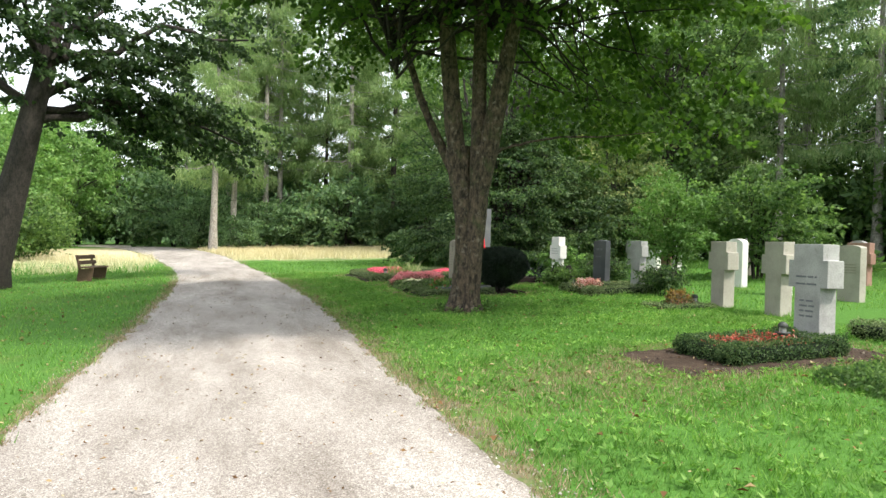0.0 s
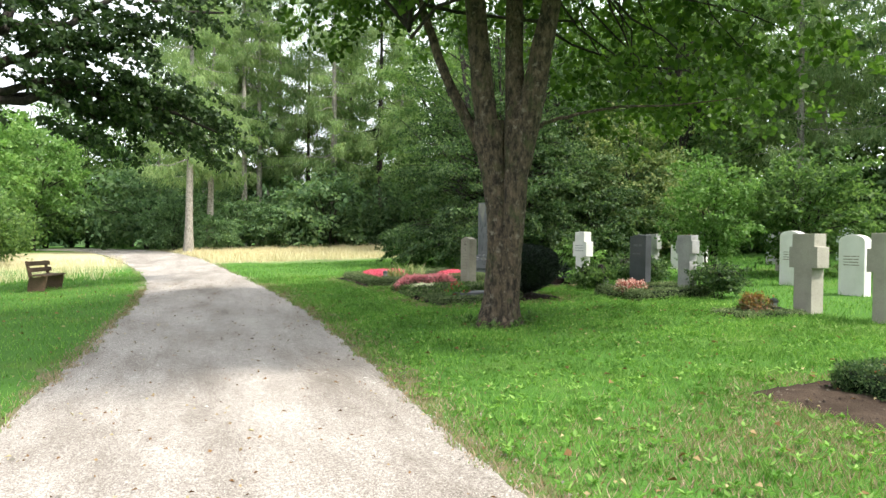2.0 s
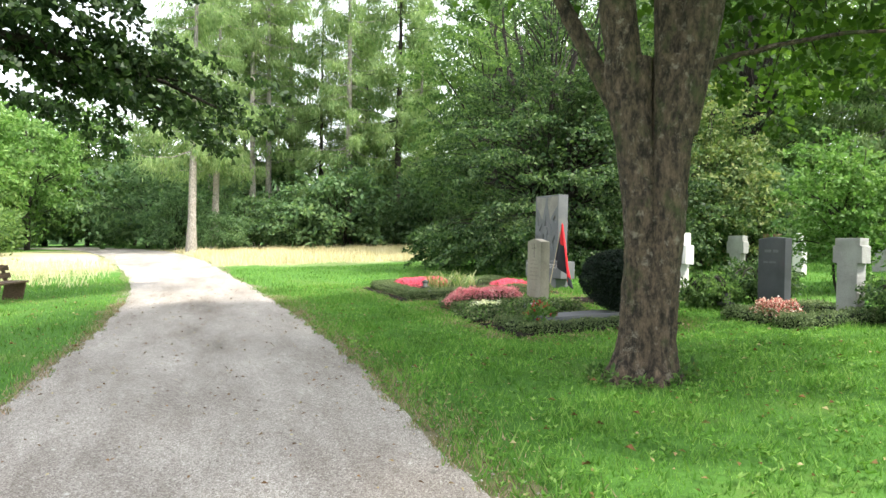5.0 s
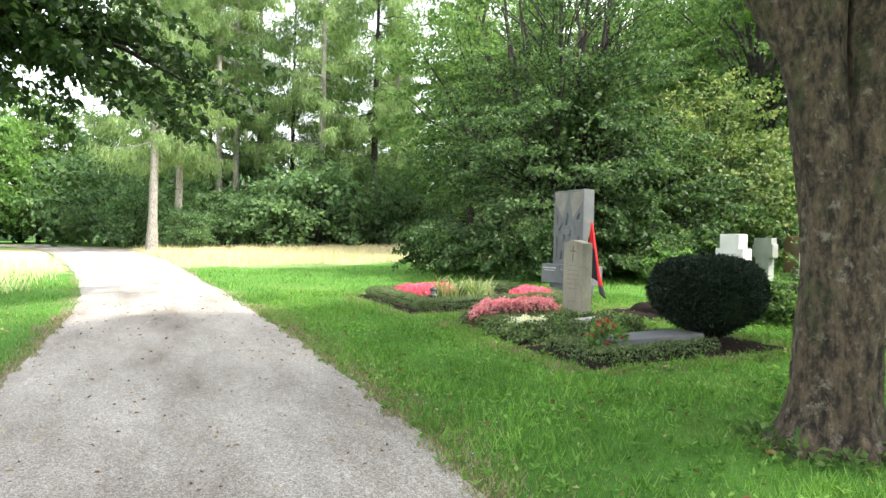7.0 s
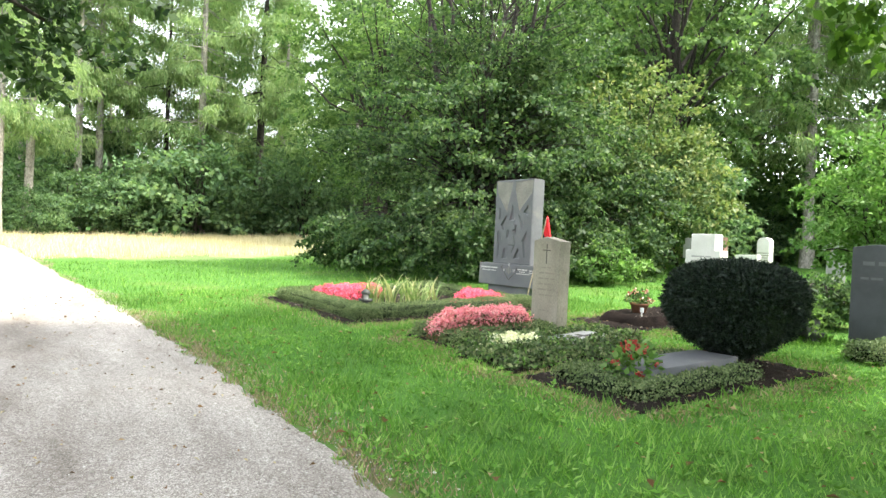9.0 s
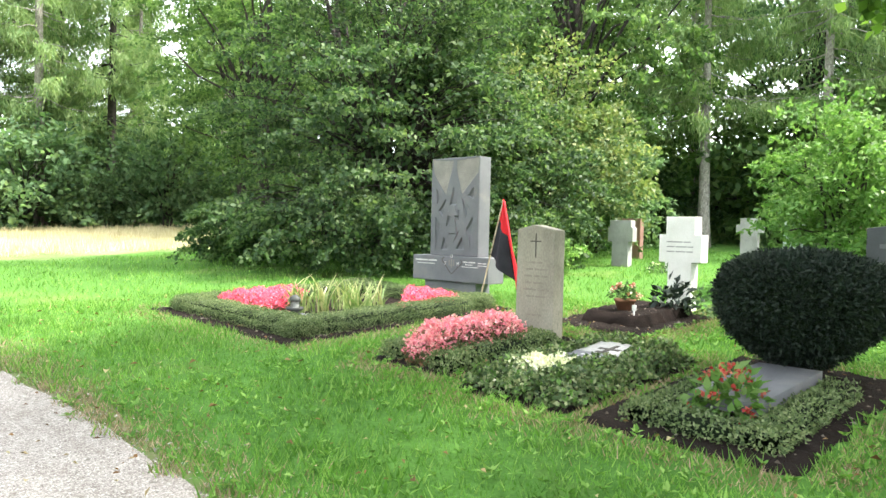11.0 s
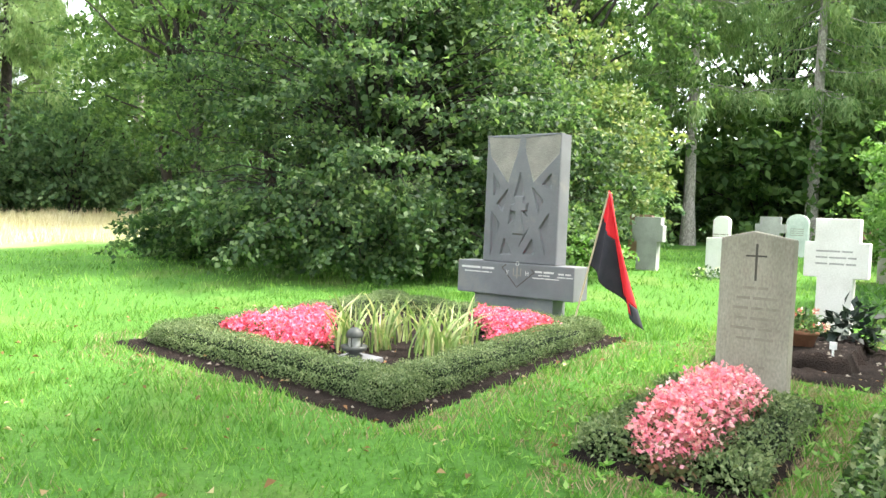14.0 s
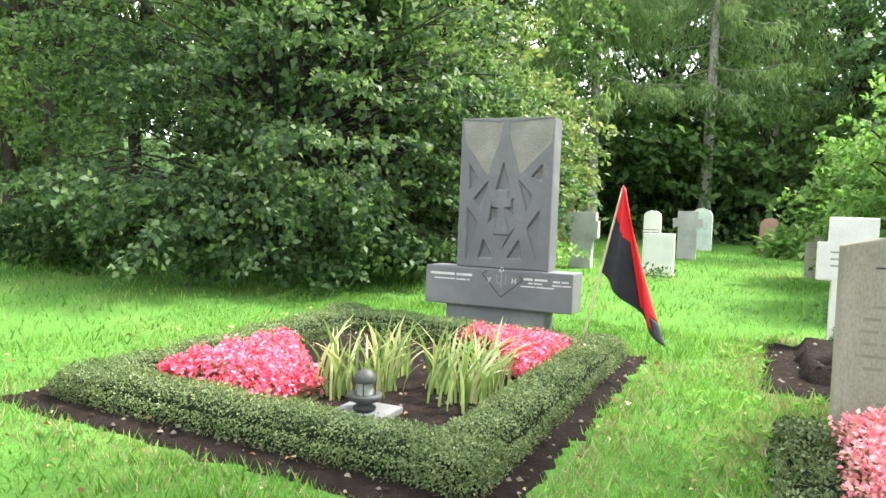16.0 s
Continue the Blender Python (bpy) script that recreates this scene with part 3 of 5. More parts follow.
def larch_tree(x, y, seed, height, base, label, bark_mat, leaf_mat, reach=2.6, group="woodland trees", dense=1.0, name="larch_tree"):
    """A conifer: straight stem, tiers of limbs, hanging feathery twigs."""
    rng = np.random.default_rng(seed)
    ob = thing(name, x, y, label, "tree", group)
    lean = rng.normal(size=2) * 0.25
    pts = np.stack([np.linspace(0, lean[0], 12), np.linspace(0, lean[1], 12), np.linspace(-0.1, height, 12)], -1)
    wood = [tube_arrays(pts, np.linspace(0.27, 0.03, 12) + np.array([0.1] + [0] * 11), 8)]
    P, D = [], []
    for k in range(int(84 * dense)):
        z = base + (height - base) * rng.uniform(0, 1) ** 0.9
        f = 1 - (z - base) / (height - base)
        l = reach * (0.25 + 0.85 * f ** 0.7) * rng.uniform(0.6, 1.25)
        a = rng.uniform(0, 6.283)
        o = np.array([lean[0] * z / height, lean[1] * z / height, z])
        tip = o + np.array([np.cos(a) * l, np.sin(a) * l, -0.25 * l + rng.uniform(-0.3, 0.5)])
        wood.append(branch(rng, o, tip, 0.035, 0.008, -0.06 * l, 6, 4))
        m = int(92 * l)
        t = rng.uniform(0.2, 1.03, m)[:, None]
        p = o + (tip - o) * t + np.array([0, 0, -0.24 * l]) * t * (1 - t) + rng.normal(size=(m, 3)) * np.array([0.2, 0.2, 0.1]) - np.array([0, 0, 1.0]) * np.abs(rng.normal(0, 0.34, (m, 1)))
        P.append(p)
        d = np.array([np.cos(a), np.sin(a), 0]) * 0.25 + rng.normal(size=(m, 3)) * 0.42 + np.array([0, 0, -0.9])
        D.append(d)
    P, D = np.concatenate(P), np.concatenate(D)
    n = len(P)
    N = rng.normal(size=(n, 3)) + np.array([0, 0, 0.4])
    leaves = blades(P, D, N, rng.uniform(0.2, 0.52, n), rng.uniform(0.035, 0.085, n))
    return finish_tree(ob, wood, leaves, bark_mat, leaf_mat)


def plant_copies(ob, spots, seed):
    rng = np.random.default_rng(seed)
    for x, y, s in spots:
        w = s * rng.uniform(0.88, 1.14)
        copy_thing(ob, pose(x, y, Z(x, y) - 0.02, 0, 0, rng.uniform(0, 360)) @ Matrix.Diagonal((w, w, s * rng.uniform(0.92, 1.1), 1)))


def build_woods():
    rng = np.random.default_rng(11)
    # larches and birches beyond the meadow
    l1 = larch_tree(1.9, 52.0, 21, 22, 5.5, "tall larch with a pale bare lower trunk beside the path", M_BARKPALE, M_L_LARCH, 3.0)
    l2 = larch_tree(7.5, 60.0, 22, 24, 9.5, "tall feathery light green larch at the meadow edge", M_BARKPALE, M_L_LARCH, 3.3)
    l3 = larch_tree(15.0, 61.0, 23, 21, 5.0, "drooping light green larch in the wood", M_BARKDARK, M_L_LARCH, 3.6)
    spots = [(x + rng.uniform(-1, 1), y + rng.uniform(-1.2, 1.2), rng.uniform(0.78, 1.12)) for x, y in
             [(4.2, 56), (10.5, 63), (13.5, 57), (18.5, 59), (22, 55), (25, 60), (3, 66), (17, 69), (28, 54), (29, 64), (0, 69), (9, 71), (6, 60.5), (11.5, 59), (16.2, 55), (20.5, 65), (24, 69), (5.5, 63)]]
    plant_copies(l1, [(26.5, 25.5, 0.85), (28.5, 22.0, 0.9), (31, 28, 1.0), (29, 33.5, 1.0), (33, 20, 1.0)], 12)
    plant_copies(l1, spots[0:4], 1)
    plant_copies(l2, spots[4:13], 2)
    plant_copies(l3, spots[13:], 3)
    # tall broadleaf wood round the clearing
    d1 = broad_tree(-13.5, 52, 31, 11, 4.2, 0.6, "round bright green broadleaf tree at the path bend", leaf=0.3, leaf_mat=M_L_FRESH, per=36)
    d2 = broad_tree(-8.5, 84, 32, 17, 5.0, 1.0, "tall mid-green broadleaf tree in the far wood", leaf=0.34, leaf_mat=M_L_WOODS)
    d3 = broad_tree(33.5, 24, 33, 17, 5.6, 3.4, "tall dark broadleaf tree behind the graves", leaf=0.22, leaf_mat=M_L_DARK, clumps=220, per=74, trunk=0.3)
    d4 = broad_tree(22.5, 28.5, 34, 16, 4.6, 2.6, "tall green broadleaf tree behind the graves", leaf=0.20, leaf_mat=M_L_WOODS, clumps=220, per=74, trunk=0.28)
    plant_copies(d1, [(-10.5, 46, 0.72), (-17, 47, 1.0), (-20, 58, 1.2), (-15, 63, 1.15), (-11.5, 59, 1.0), (-20, 38, 1.0), (-9.5, 68, 1.1), (-22, 50, 1.1)], 4)
    plant_copies(d2, [(-15, 80, 0.9), (-2.5, 80, 0.85), (3.5, 82, 0.8), (-22, 74, 1.0), (-29, 66, 1.1), (-18, 92, 1.0), (36, 70, 1.2), (-26, 40, 1.0), (-28, 22, 1.0), (-6.5, 79, 0.8), (30, 70, 1.0), (46, 50, 1.2)], 5)
    plant_copies(d3, [(30, 14, 1.0), (30, 6, 1.05), (36, 17, 1.1), (33, -2, 1.0), (38, 8, 1.2), (42, 22, 1.2), (0, -26, 1.1), (40, 36, 1.2)], 6)
    plant_copies(d4, [(27.5, 33, 1.05), (21, 36, 1.0), (30, 41, 1.15), (24, 45, 1.1), (19, 46, 1.0), (35, 48, 1.2), (33, 58, 1.2), (26, 40, 0.9), (37, 42, 1.1), (16.5, 40, 0.9)], 7)
    # shrubs along the wood's foot
    s1 = broad_tree(5.0, 57.5, 41, 4.6, 2.6, -0.2, "dark green shrub at the wood's edge", "shrub", 0.24, 130, 40, 0.06, None, M_L_DARK, "woodland shrubs", 3, 0.3)
    s2 = broad_tree(-8.2, 41.0, 42, 3.6, 2.4, -0.2, "bushy bright green shrub beside the lawn", "shrub", 0.2, 130, 40, 0.06, None, M_L_WOODS, "woodland shrubs", 3, 0.3)
    plant_copies(s1, [(x, y, k * (0.72 + 0.19 * (i * 7 % 5))) for i, (x, y, k) in enumerate([(4, 54.5, 0.9), (8.3, 55, 0.8), (11.5, 54, 1.0), (15, 53.5, 0.9), (18, 52.5, 1.0), (9, 58.5, 1.0), (12.6, 57, 0.85), (16.5, 57.5, 1.0), (20, 54, 0.9), (23.5, 52, 1.0), (27, 50, 1.0), (1.2, 59.5, 0.85), (-0.8, 66, 1.1), (-4.6, 78.5, 1.0), (0.6, 75, 1.1), (-13, 83, 1.1), (30.5, 46, 1.0), (7, 64, 1.2), (14, 65, 1.2), (20, 63, 1.3),
                      (28, 28, 1.0), (32.5, 23, 1.1), (33, 13, 1.0), (33.5, 5, 1.0), (30, 35, 1.0), (26, 38, 1.0), (35, -4, 1.1), (-22, 78, 1.2), (-30, 74, 1.2), (37, 20, 1.3), (36, 30, 1.3), (38, 12, 1.3), (34, 40, 1.3), (40, 26, 1.5), (41, 17, 1.5), (40, 5, 1.5), (-5, 86, 1.6), (-11, 86, 1.6), (-17, 84, 1.6)])], 8)
    plant_copies(s2, [(-11, 38.5, 1.0), (-9.6, 47, 1.1), (-11, 55, 1.25), (-15.5, 42, 1.1), (-12.5, 66, 1.3), (-18, 68, 1.2), (-16, 33, 0.9), (30.5, 24.2, 1.5), (31, 20.4, 1.4), (32, 28, 1.6), (31, 16.2, 1.4), (27, 31, 1.5)], 9)
    # closing belt of distant woods
    n = 420
    a = np.linspace(0, 2 * np.pi, n, endpoint=False)
    R = 92 + rng.uniform(-5, 5, n)
    hh = 10.5 + 3.0 * np.exp(-((a - 1.35) / 0.45) ** 2) + 2 * np.sin(a * 9) + 1.5 * np.sin(a * 31) + rng.uniform(-2.5, 3.0, n)
    bx, by = 5 + R * np.cos(a), 30 + R * np.sin(a)
    low = np.stack([bx, by, np.full(n, -4.0)], -1)
    mid = np.stack([bx - 2 * np.cos(a), by - 2 * np.sin(a), hh * 0.6], -1)
    top = np.stack([bx + 3 * np.cos(a), by + 3 * np.sin(a), hh], -1)
    V = np.concatenate([low, mid, top])
    i = np.arange(n)
    j = (i + 1) % n
    F = np.concatenate([np.stack([i, j, j + n, i + n], -1), np.stack([i + n, j + n, j + 2 * n, i + 2 * n], -1)])
    tagged(part("backdrop", np_mesh("backdrop", V, F), M_WOODSFAR), "dark belt of distant woods", "woods", kind="structure")


def maple():
    """The tree between path and graves: two stems fused into one cleft bole that forks above head height."""
    rng = np.random.default_rng(51)
    ob = thing("maple_tree", 5.19, 12.72, "old maple with scaly bark, its cleft bole forking into several stems", "tree")
    side = np.array([0.76, -0.65, 0.0])
    zk = [-0.15, 0.0, 0.15, 0.4, 1.2, 1.85, 2.4, 2.75, 3.1, 3.4]
    lc = [-0.10, -0.09, -0.06, -0.03, 0.0, -0.04, -0.11, -0.19, -0.26, -0.30]
    lr = [0.36, 0.31, 0.25, 0.215, 0.19, 0.185, 0.19, 0.195, 0.19, 0.10]
    rc = [0.12, 0.11, 0.10, 0.11, 0.17, 0.225, 0.26, 0.30, 0.37, 0.40]
    rr = [0.36, 0.30, 0.25, 0.215, 0.185, 0.185, 0.195, 0.21, 0.225, 0.12]
    n = 56
    a = np.linspace(0, 2 * np.pi, n, endpoint=False)
    zs = np.linspace(-0.15, 3.25, 60)
    V = []
    for z in zs:
        cl, cr, ql, qr = (np.interp(z, zk, k) for k in (lc, rc, lr, rr))
        m = (cl + cr) / 2
        rad = np.zeros(n)
        for c, r in ((cl - m, ql), (cr - m, qr)):
            rad = np.maximum(rad, c * np.cos(a) + np.sqrt(np.maximum(r * r - (c * np.sin(a)) ** 2, 0)))
        rad *= 1 + 0.022 * np.sin(7 * a + 2.1 * z) + 0.018 * np.sin(12 * a - 3.3 * z) + 0.02 * np.sin(3 * a + 5 * z)
        rad += 0.07 * np.maximum(0, np.cos(5 * a + 1)) * np.exp(-max(z, 0) / 0.14) + rng.normal(0, 0.004, n)
        back = np.array([0.65, 0.76, 0.0])
        V.append(side * (m + np.cos(a) * rad)[:, None] - back * (np.sin(a) * rad)[:, None] + np.array([0, 0, 1.0]) * z)
    V = np.concatenate(V)
    i, j = np.meshgrid(np.arange(len(zs) - 1), np.arange(n), indexing="ij")
    F = np.stack([i * n + j, (i + 1) * n + j, (i + 1) * n + (j + 1) % n, i * n + (j + 1) % n], -1).reshape(-1, 4)
    part("trunk", np_mesh("trunk", V, F, True), M_BARK, ob)
    # each stem: sideways place, height, thickness, and its drift away from the viewer
    limbs = [([-0.12, -0.23, -0.34, -0.55, -0.95], [2.55, 3.1, 4.1, 6.3, 9.2], [0.195, 0.195, 0.18, 0.14, 0.06], -0.5),
             ([0.24, 0.25, 0.17, 0.12, 0.45], [2.5, 3.0, 4.1, 6.3, 9.4], [0.17, 0.17, 0.155, 0.125, 0.06], 0.6),
             ([0.28, 0.40, 0.57, 0.95, 1.9], [2.5, 3.1, 4.0, 5.9, 9.0], [0.20, 0.20, 0.18, 0.13, 0.05], -0.2),
             ([-0.16, -0.45, -0.95, -1.5, -2.6], [2.5, 3.05, 4.0, 5.5, 7.8], [0.10, 0.095, 0.08, 0.06, 0.03], 0.1),
             ([0.36, 0.75, 1.5, 2.6, 3.6], [2.95, 3.25, 3.4, 3.42, 3.45], [0.04, 0.03, 0.02, 0.014, 0.006], 0.3)]
    ends = []
    for ss, zz, rad, drift in limbs:
        t = np.linspace(zz[0], zz[-1], 18)
        h = np.linspace(0, 1, 18)
        st = np.interp(t, zz, ss)
        st[1:-1] = (st[:-2] + st[1:-1] + st[2:]) / 3
        p = side * st[:, None] + np.array([0.65, 0.76, 0]) * (drift * h ** 1.5)[:, None] + np.array([0, 0, 1.0]) * t[:, None]
        p += rng.normal(size=p.shape) * 0.02 * h[:, None]
        part("limb", np_mesh("limb", *tube_arrays(p, np.interp(t, zz, rad) * (1 + rng.normal(0, 0.03, 18)), 14), True), M_BARK, ob)
        ends.append(p[-1])
    C = crown_centres(rng, 520, (0.2, 0.0, 7.6), (6.4, 6.4, 3.6), 0.3, 0.3, -0.75)
    C = C[C[:, 2] > 4.6]
    extra = np.stack([rng.uniform(2.0, 6.0, 30), rng.uniform(-2.5, 3.5, 30), rng.uniform(3.9, 5.0, 30)], -1)
    # denser clumps on the path side, added to shade the path
    over = np.stack([rng.uniform(-4.0, 1.5, 110), rng.uniform(-5.2, 1.0, 110), rng.uniform(5.3, 8.0, 110)], -1)
    # unseen upper clumps, added only to deepen the shade on the ground
    roof = np.stack([rng.uniform(-5.5, 5.0, 130), rng.uniform(-5.5, 5.0, 130), rng.uniform(8.6, 10.6, 130)], -1)
    C = np.concatenate([C, extra, over, roof])
    twigs = []
    for c in C[::3]:
        e = ends[rng.integers(0, 4)] * rng.uniform(0.6, 1.0)
        twigs.append(branch(rng, e, c, 0.04, 0.008, 0.25, 7, 4))
    part("twigwork", np_mesh("twigwork", *join_arrays(twigs), True), M_BARKDARK, ob)
    part("crown", np_mesh("crown", *leaf_cloud(rng, C, 84, 0.95 * rng.uniform(0.6, 1.4, len(C)), 0.14, 0.125, np.array([0, 0, 5.0]), 0.2, 0.4, True)), M_L_MAPLE, ob)


def herbs_round_maple():
    rng = np.random.default_rng(54)
    for k in range(9):
        a = k * 0.7 + rng.uniform(-0.2, 0.2)
        x, y = 5.19 + 0.47 * math.cos(a), 12.72 + 0.47 * math.sin(a)
        leaf_rosette("wild_herb", x, y, 46, 0.16 * rng.uniform(0.6, 1.2), 0.15, 540 + k, M_L_WOODS, "small green wild herb at the maple's foot", 0.07)


def oak():
    """The tree across the path, whose long limb hangs over it."""
    rng = np.random.default_rng(52)
    ob = thing("oak_tree", -5.0, 22.0, "dark oak whose leafy limbs overhang the path", "tree")
    t = np.linspace(0, 1, 12)[:, None]
    p = np.array([0, 0, -0.1]) + np.array([1.6, -0.2, 8.0]) * t
    r = np.linspace(0.46, 0.22, 12)
    r[0] += 0.18
    part("trunk", np_mesh("trunk", *tube_arrays(p, r, 16), True), M_BARKDARK, ob)
    C = []
    for tip, z0, r0 in [((5.9, 2.4, 5.3), 4.6, 0.13), ((6.7, 2.6, 4.8), 5.0, 0.11), ((6.6, 4.2, 4.7), 4.9, 0.11), ((4.2, 0.8, 6.6), 5.2, 0.14), ((2.6, 3.0, 9.0), 6.0, 0.16), ((-3.5, 0.5, 7.0), 5.0, 0.14), ((1.0, -3.0, 8.0), 5.5, 0.12), ((6.8, 2.0, 8.2), 6.2, 0.12), ((-2.0, -3.0, 9.5), 6.4, 0.12)]:
        f = z0 / 8.0
        a = np.array([1.6 * f, -0.2 * f, z0])
        V, F = branch(rng, a, tip, r0, 0.03, 0.35, 10, 8, 0.05)
        part("limb", np_mesh("limb", V, F, True), M_BARKDARK, ob)
        line = V.reshape(10, 8, 3).mean(1)
        for q in line[3:]:
            C.append(q + rng.normal(size=(5, 3)) * np.array([0.6, 0.7, 0.45]))
    C = np.concatenate(C)
    top = crown_centres(rng, 50, (-0.8, 0.5, 10.8), (4.2, 4.2, 2.4), 0.3, 0.3)
    part("crown", np_mesh("crown", *join_arrays([leaf_cloud(rng, C, 66, 0.62, 0.16, 0.13, np.array([0, 0, 6.0]), 0.3, 0.5, True), leaf_cloud(rng, top, 44, 1.1, 0.2, 0.14, np.array([0, 0, 8.0]))])), M_L_OAK, ob)


def hazel():
    """The great many-stemmed tree behind the tall monument: leafy sprays in layers, deep shade between them."""
    rng = np.random.default_rng(53)
    ob = thing("hornbeam_tree", 13.0, 28.0, "broad many-stemmed hornbeam with branches sweeping to the ground", "tree")
    wood = []
    for k in range(11):
        a = k * 0.57 + rng.uniform(-0.2, 0.2)
        wood.append(branch(rng, (0.4 * np.cos(a), 0.4 * np.sin(a), -0.1), (1.9 * np.cos(a), 1.9 * np.sin(a), rng.uniform(8, 11.5)), 0.13, 0.03, 0, 10, 7, 0.02))
    tips = np.concatenate([crown_centres(rng, 250, (0, 0, 3.2), (4.9, 4.9, 3.5), 0.72, 0.34, -0.92), crown_centres(rng, 105, (0, 0, 7.8), (4.4, 4.4, 4.0), 0.6, 0.45)])
    aa, ra = rng.uniform(0, 6.283, 170), rng.uniform(3.2, 4.9, 170)
    tips = np.concatenate([tips, np.stack([np.cos(aa) * ra, np.sin(aa) * ra, rng.uniform(0.2, 1.5, 170)], -1)])
    tips[:, 2] = np.maximum(tips[:, 2], 0.3)
    # the side towards the open meadow is thinner
    meadow = tips @ np.array([-0.63, 0.78, 0.0])
    tips = tips[(meadow < 1.8) | (tips[:, 2] < 1.5) | (rng.uniform(0, 1, len(tips)) > 0.42)]
    C = []
    for c in tips:
        root = np.array([c[0] * 0.2, c[1] * 0.2, max(0.4, c[2] * 0.8)])
        wood.append(branch(rng, root, c, 0.028, 0.006, 0.3, 6, 4))
        out = unit(c - root)
        across = unit(np.cross(out, np.array([0, 0, 1.0])))
        for q in range(4):
            C.append(c - out * rng.uniform(-0.25, 0.9) + across * rng.normal(0, 0.45) + np.array([0, 0, rng.normal(0, 0.07)]))
    C = np.array(C)
    C[:, 2] = np.maximum(C[:, 2], 0.2)
    inside = crown_centres(rng, 190, (0.5, -0.7, 2.9), (2.7, 2.7, 3.2), 0.35, 0.2)
    inside[:, 2] = np.maximum(inside[:, 2], 0.4)
    leaves = [leaf_cloud(rng, C, 46, 0.52 * rng.uniform(0.7, 1.3, len(C)), 0.115, 0.078, np.array([0, 0, 2.0]), 0.35, 0.2, True),
              leaf_cloud(rng, inside, 44, 1.0, 0.17, 0.12, np.array([0, 0, 2.0]), 0.35, 0.6)]
    finish_tree(ob, wood, join_arrays(leaves), M_BARKDARK, M_L_HAZEL)


def near_shrubs():
    broad_tree(18.2, 26.6, 61, 6.2, 3.0, 0.0, "tall yellow-green shrub behind the grave row", "shrub", 0.15, 240, 62, 0.07, None, M_L_YELLOW, "", 4, 0.4, 0.8)
    broad_tree(16.0, 25.6, 62, 3.6, 2.2, 0.0, "dense green shrub behind the grey cross", "shrub", 0.13, 190, 62, 0.06, None, M_L_HAZEL, "", 4, 0.4, 0.7)
    broad_tree(14.2, 17.7, 63, 3.4, 1.15, 0.1, "fresh pale green young shrub among the gravestones", "shrub", 0.10, 150, 60, 0.03, None, M_L_FRESH, "", 4, 0.3, 0.5)
    broad_tree(17.0, 17.2, 64, 3.6, 2.0, 0.1, "leafy green shrub between the gravestones", "shrub", 0.14, 170, 56, 0.05, None, M_L_WOODS, "", 4, 0.3, 0.7)
    broad_tree(20.5, 26.5, 65, 4.5, 2.2, 0.0, "dark green shrub at the back of the graves", "shrub", 0.16, 160, 52, 0.05, None, M_L_DARK, "", 4, 0.3, 0.8)
    broad_tree(13.6, 23.6, 66, 1.0, 0.9, 0.0, "low green shrub in front of the grey cross", "shrub", 0.09, 80, 50, 0.02, None, M_L_FRESH, "", 3, 0.3, 0.35)
    broad_tree(10.9, 14.0, 67, 0.75, 0.55, 0.0, "small rounded green shrub on a grave", "shrub", 0.06, 70, 60, 0.015, None, M_L_HAZEL, "", 3, 0.3, 0.25)
    broad_tree(9.9, 16.9, 68, 0.6, 0.5, 0.0, "small drooping conifer beside the dark gravestone", "shrub", 0.07, 70, 60, 0.015, None, M_L_WOODS, "", 3, 0.3, 0.25)
    broad_tree(11.4, 17.3, 69, 0.8, 0.7, 0.0, "low pale green bush between two graves", "shrub", 0.07, 90, 60, 0.015, None, M_L_HAZEL, "", 3, 0.3, 0.3)


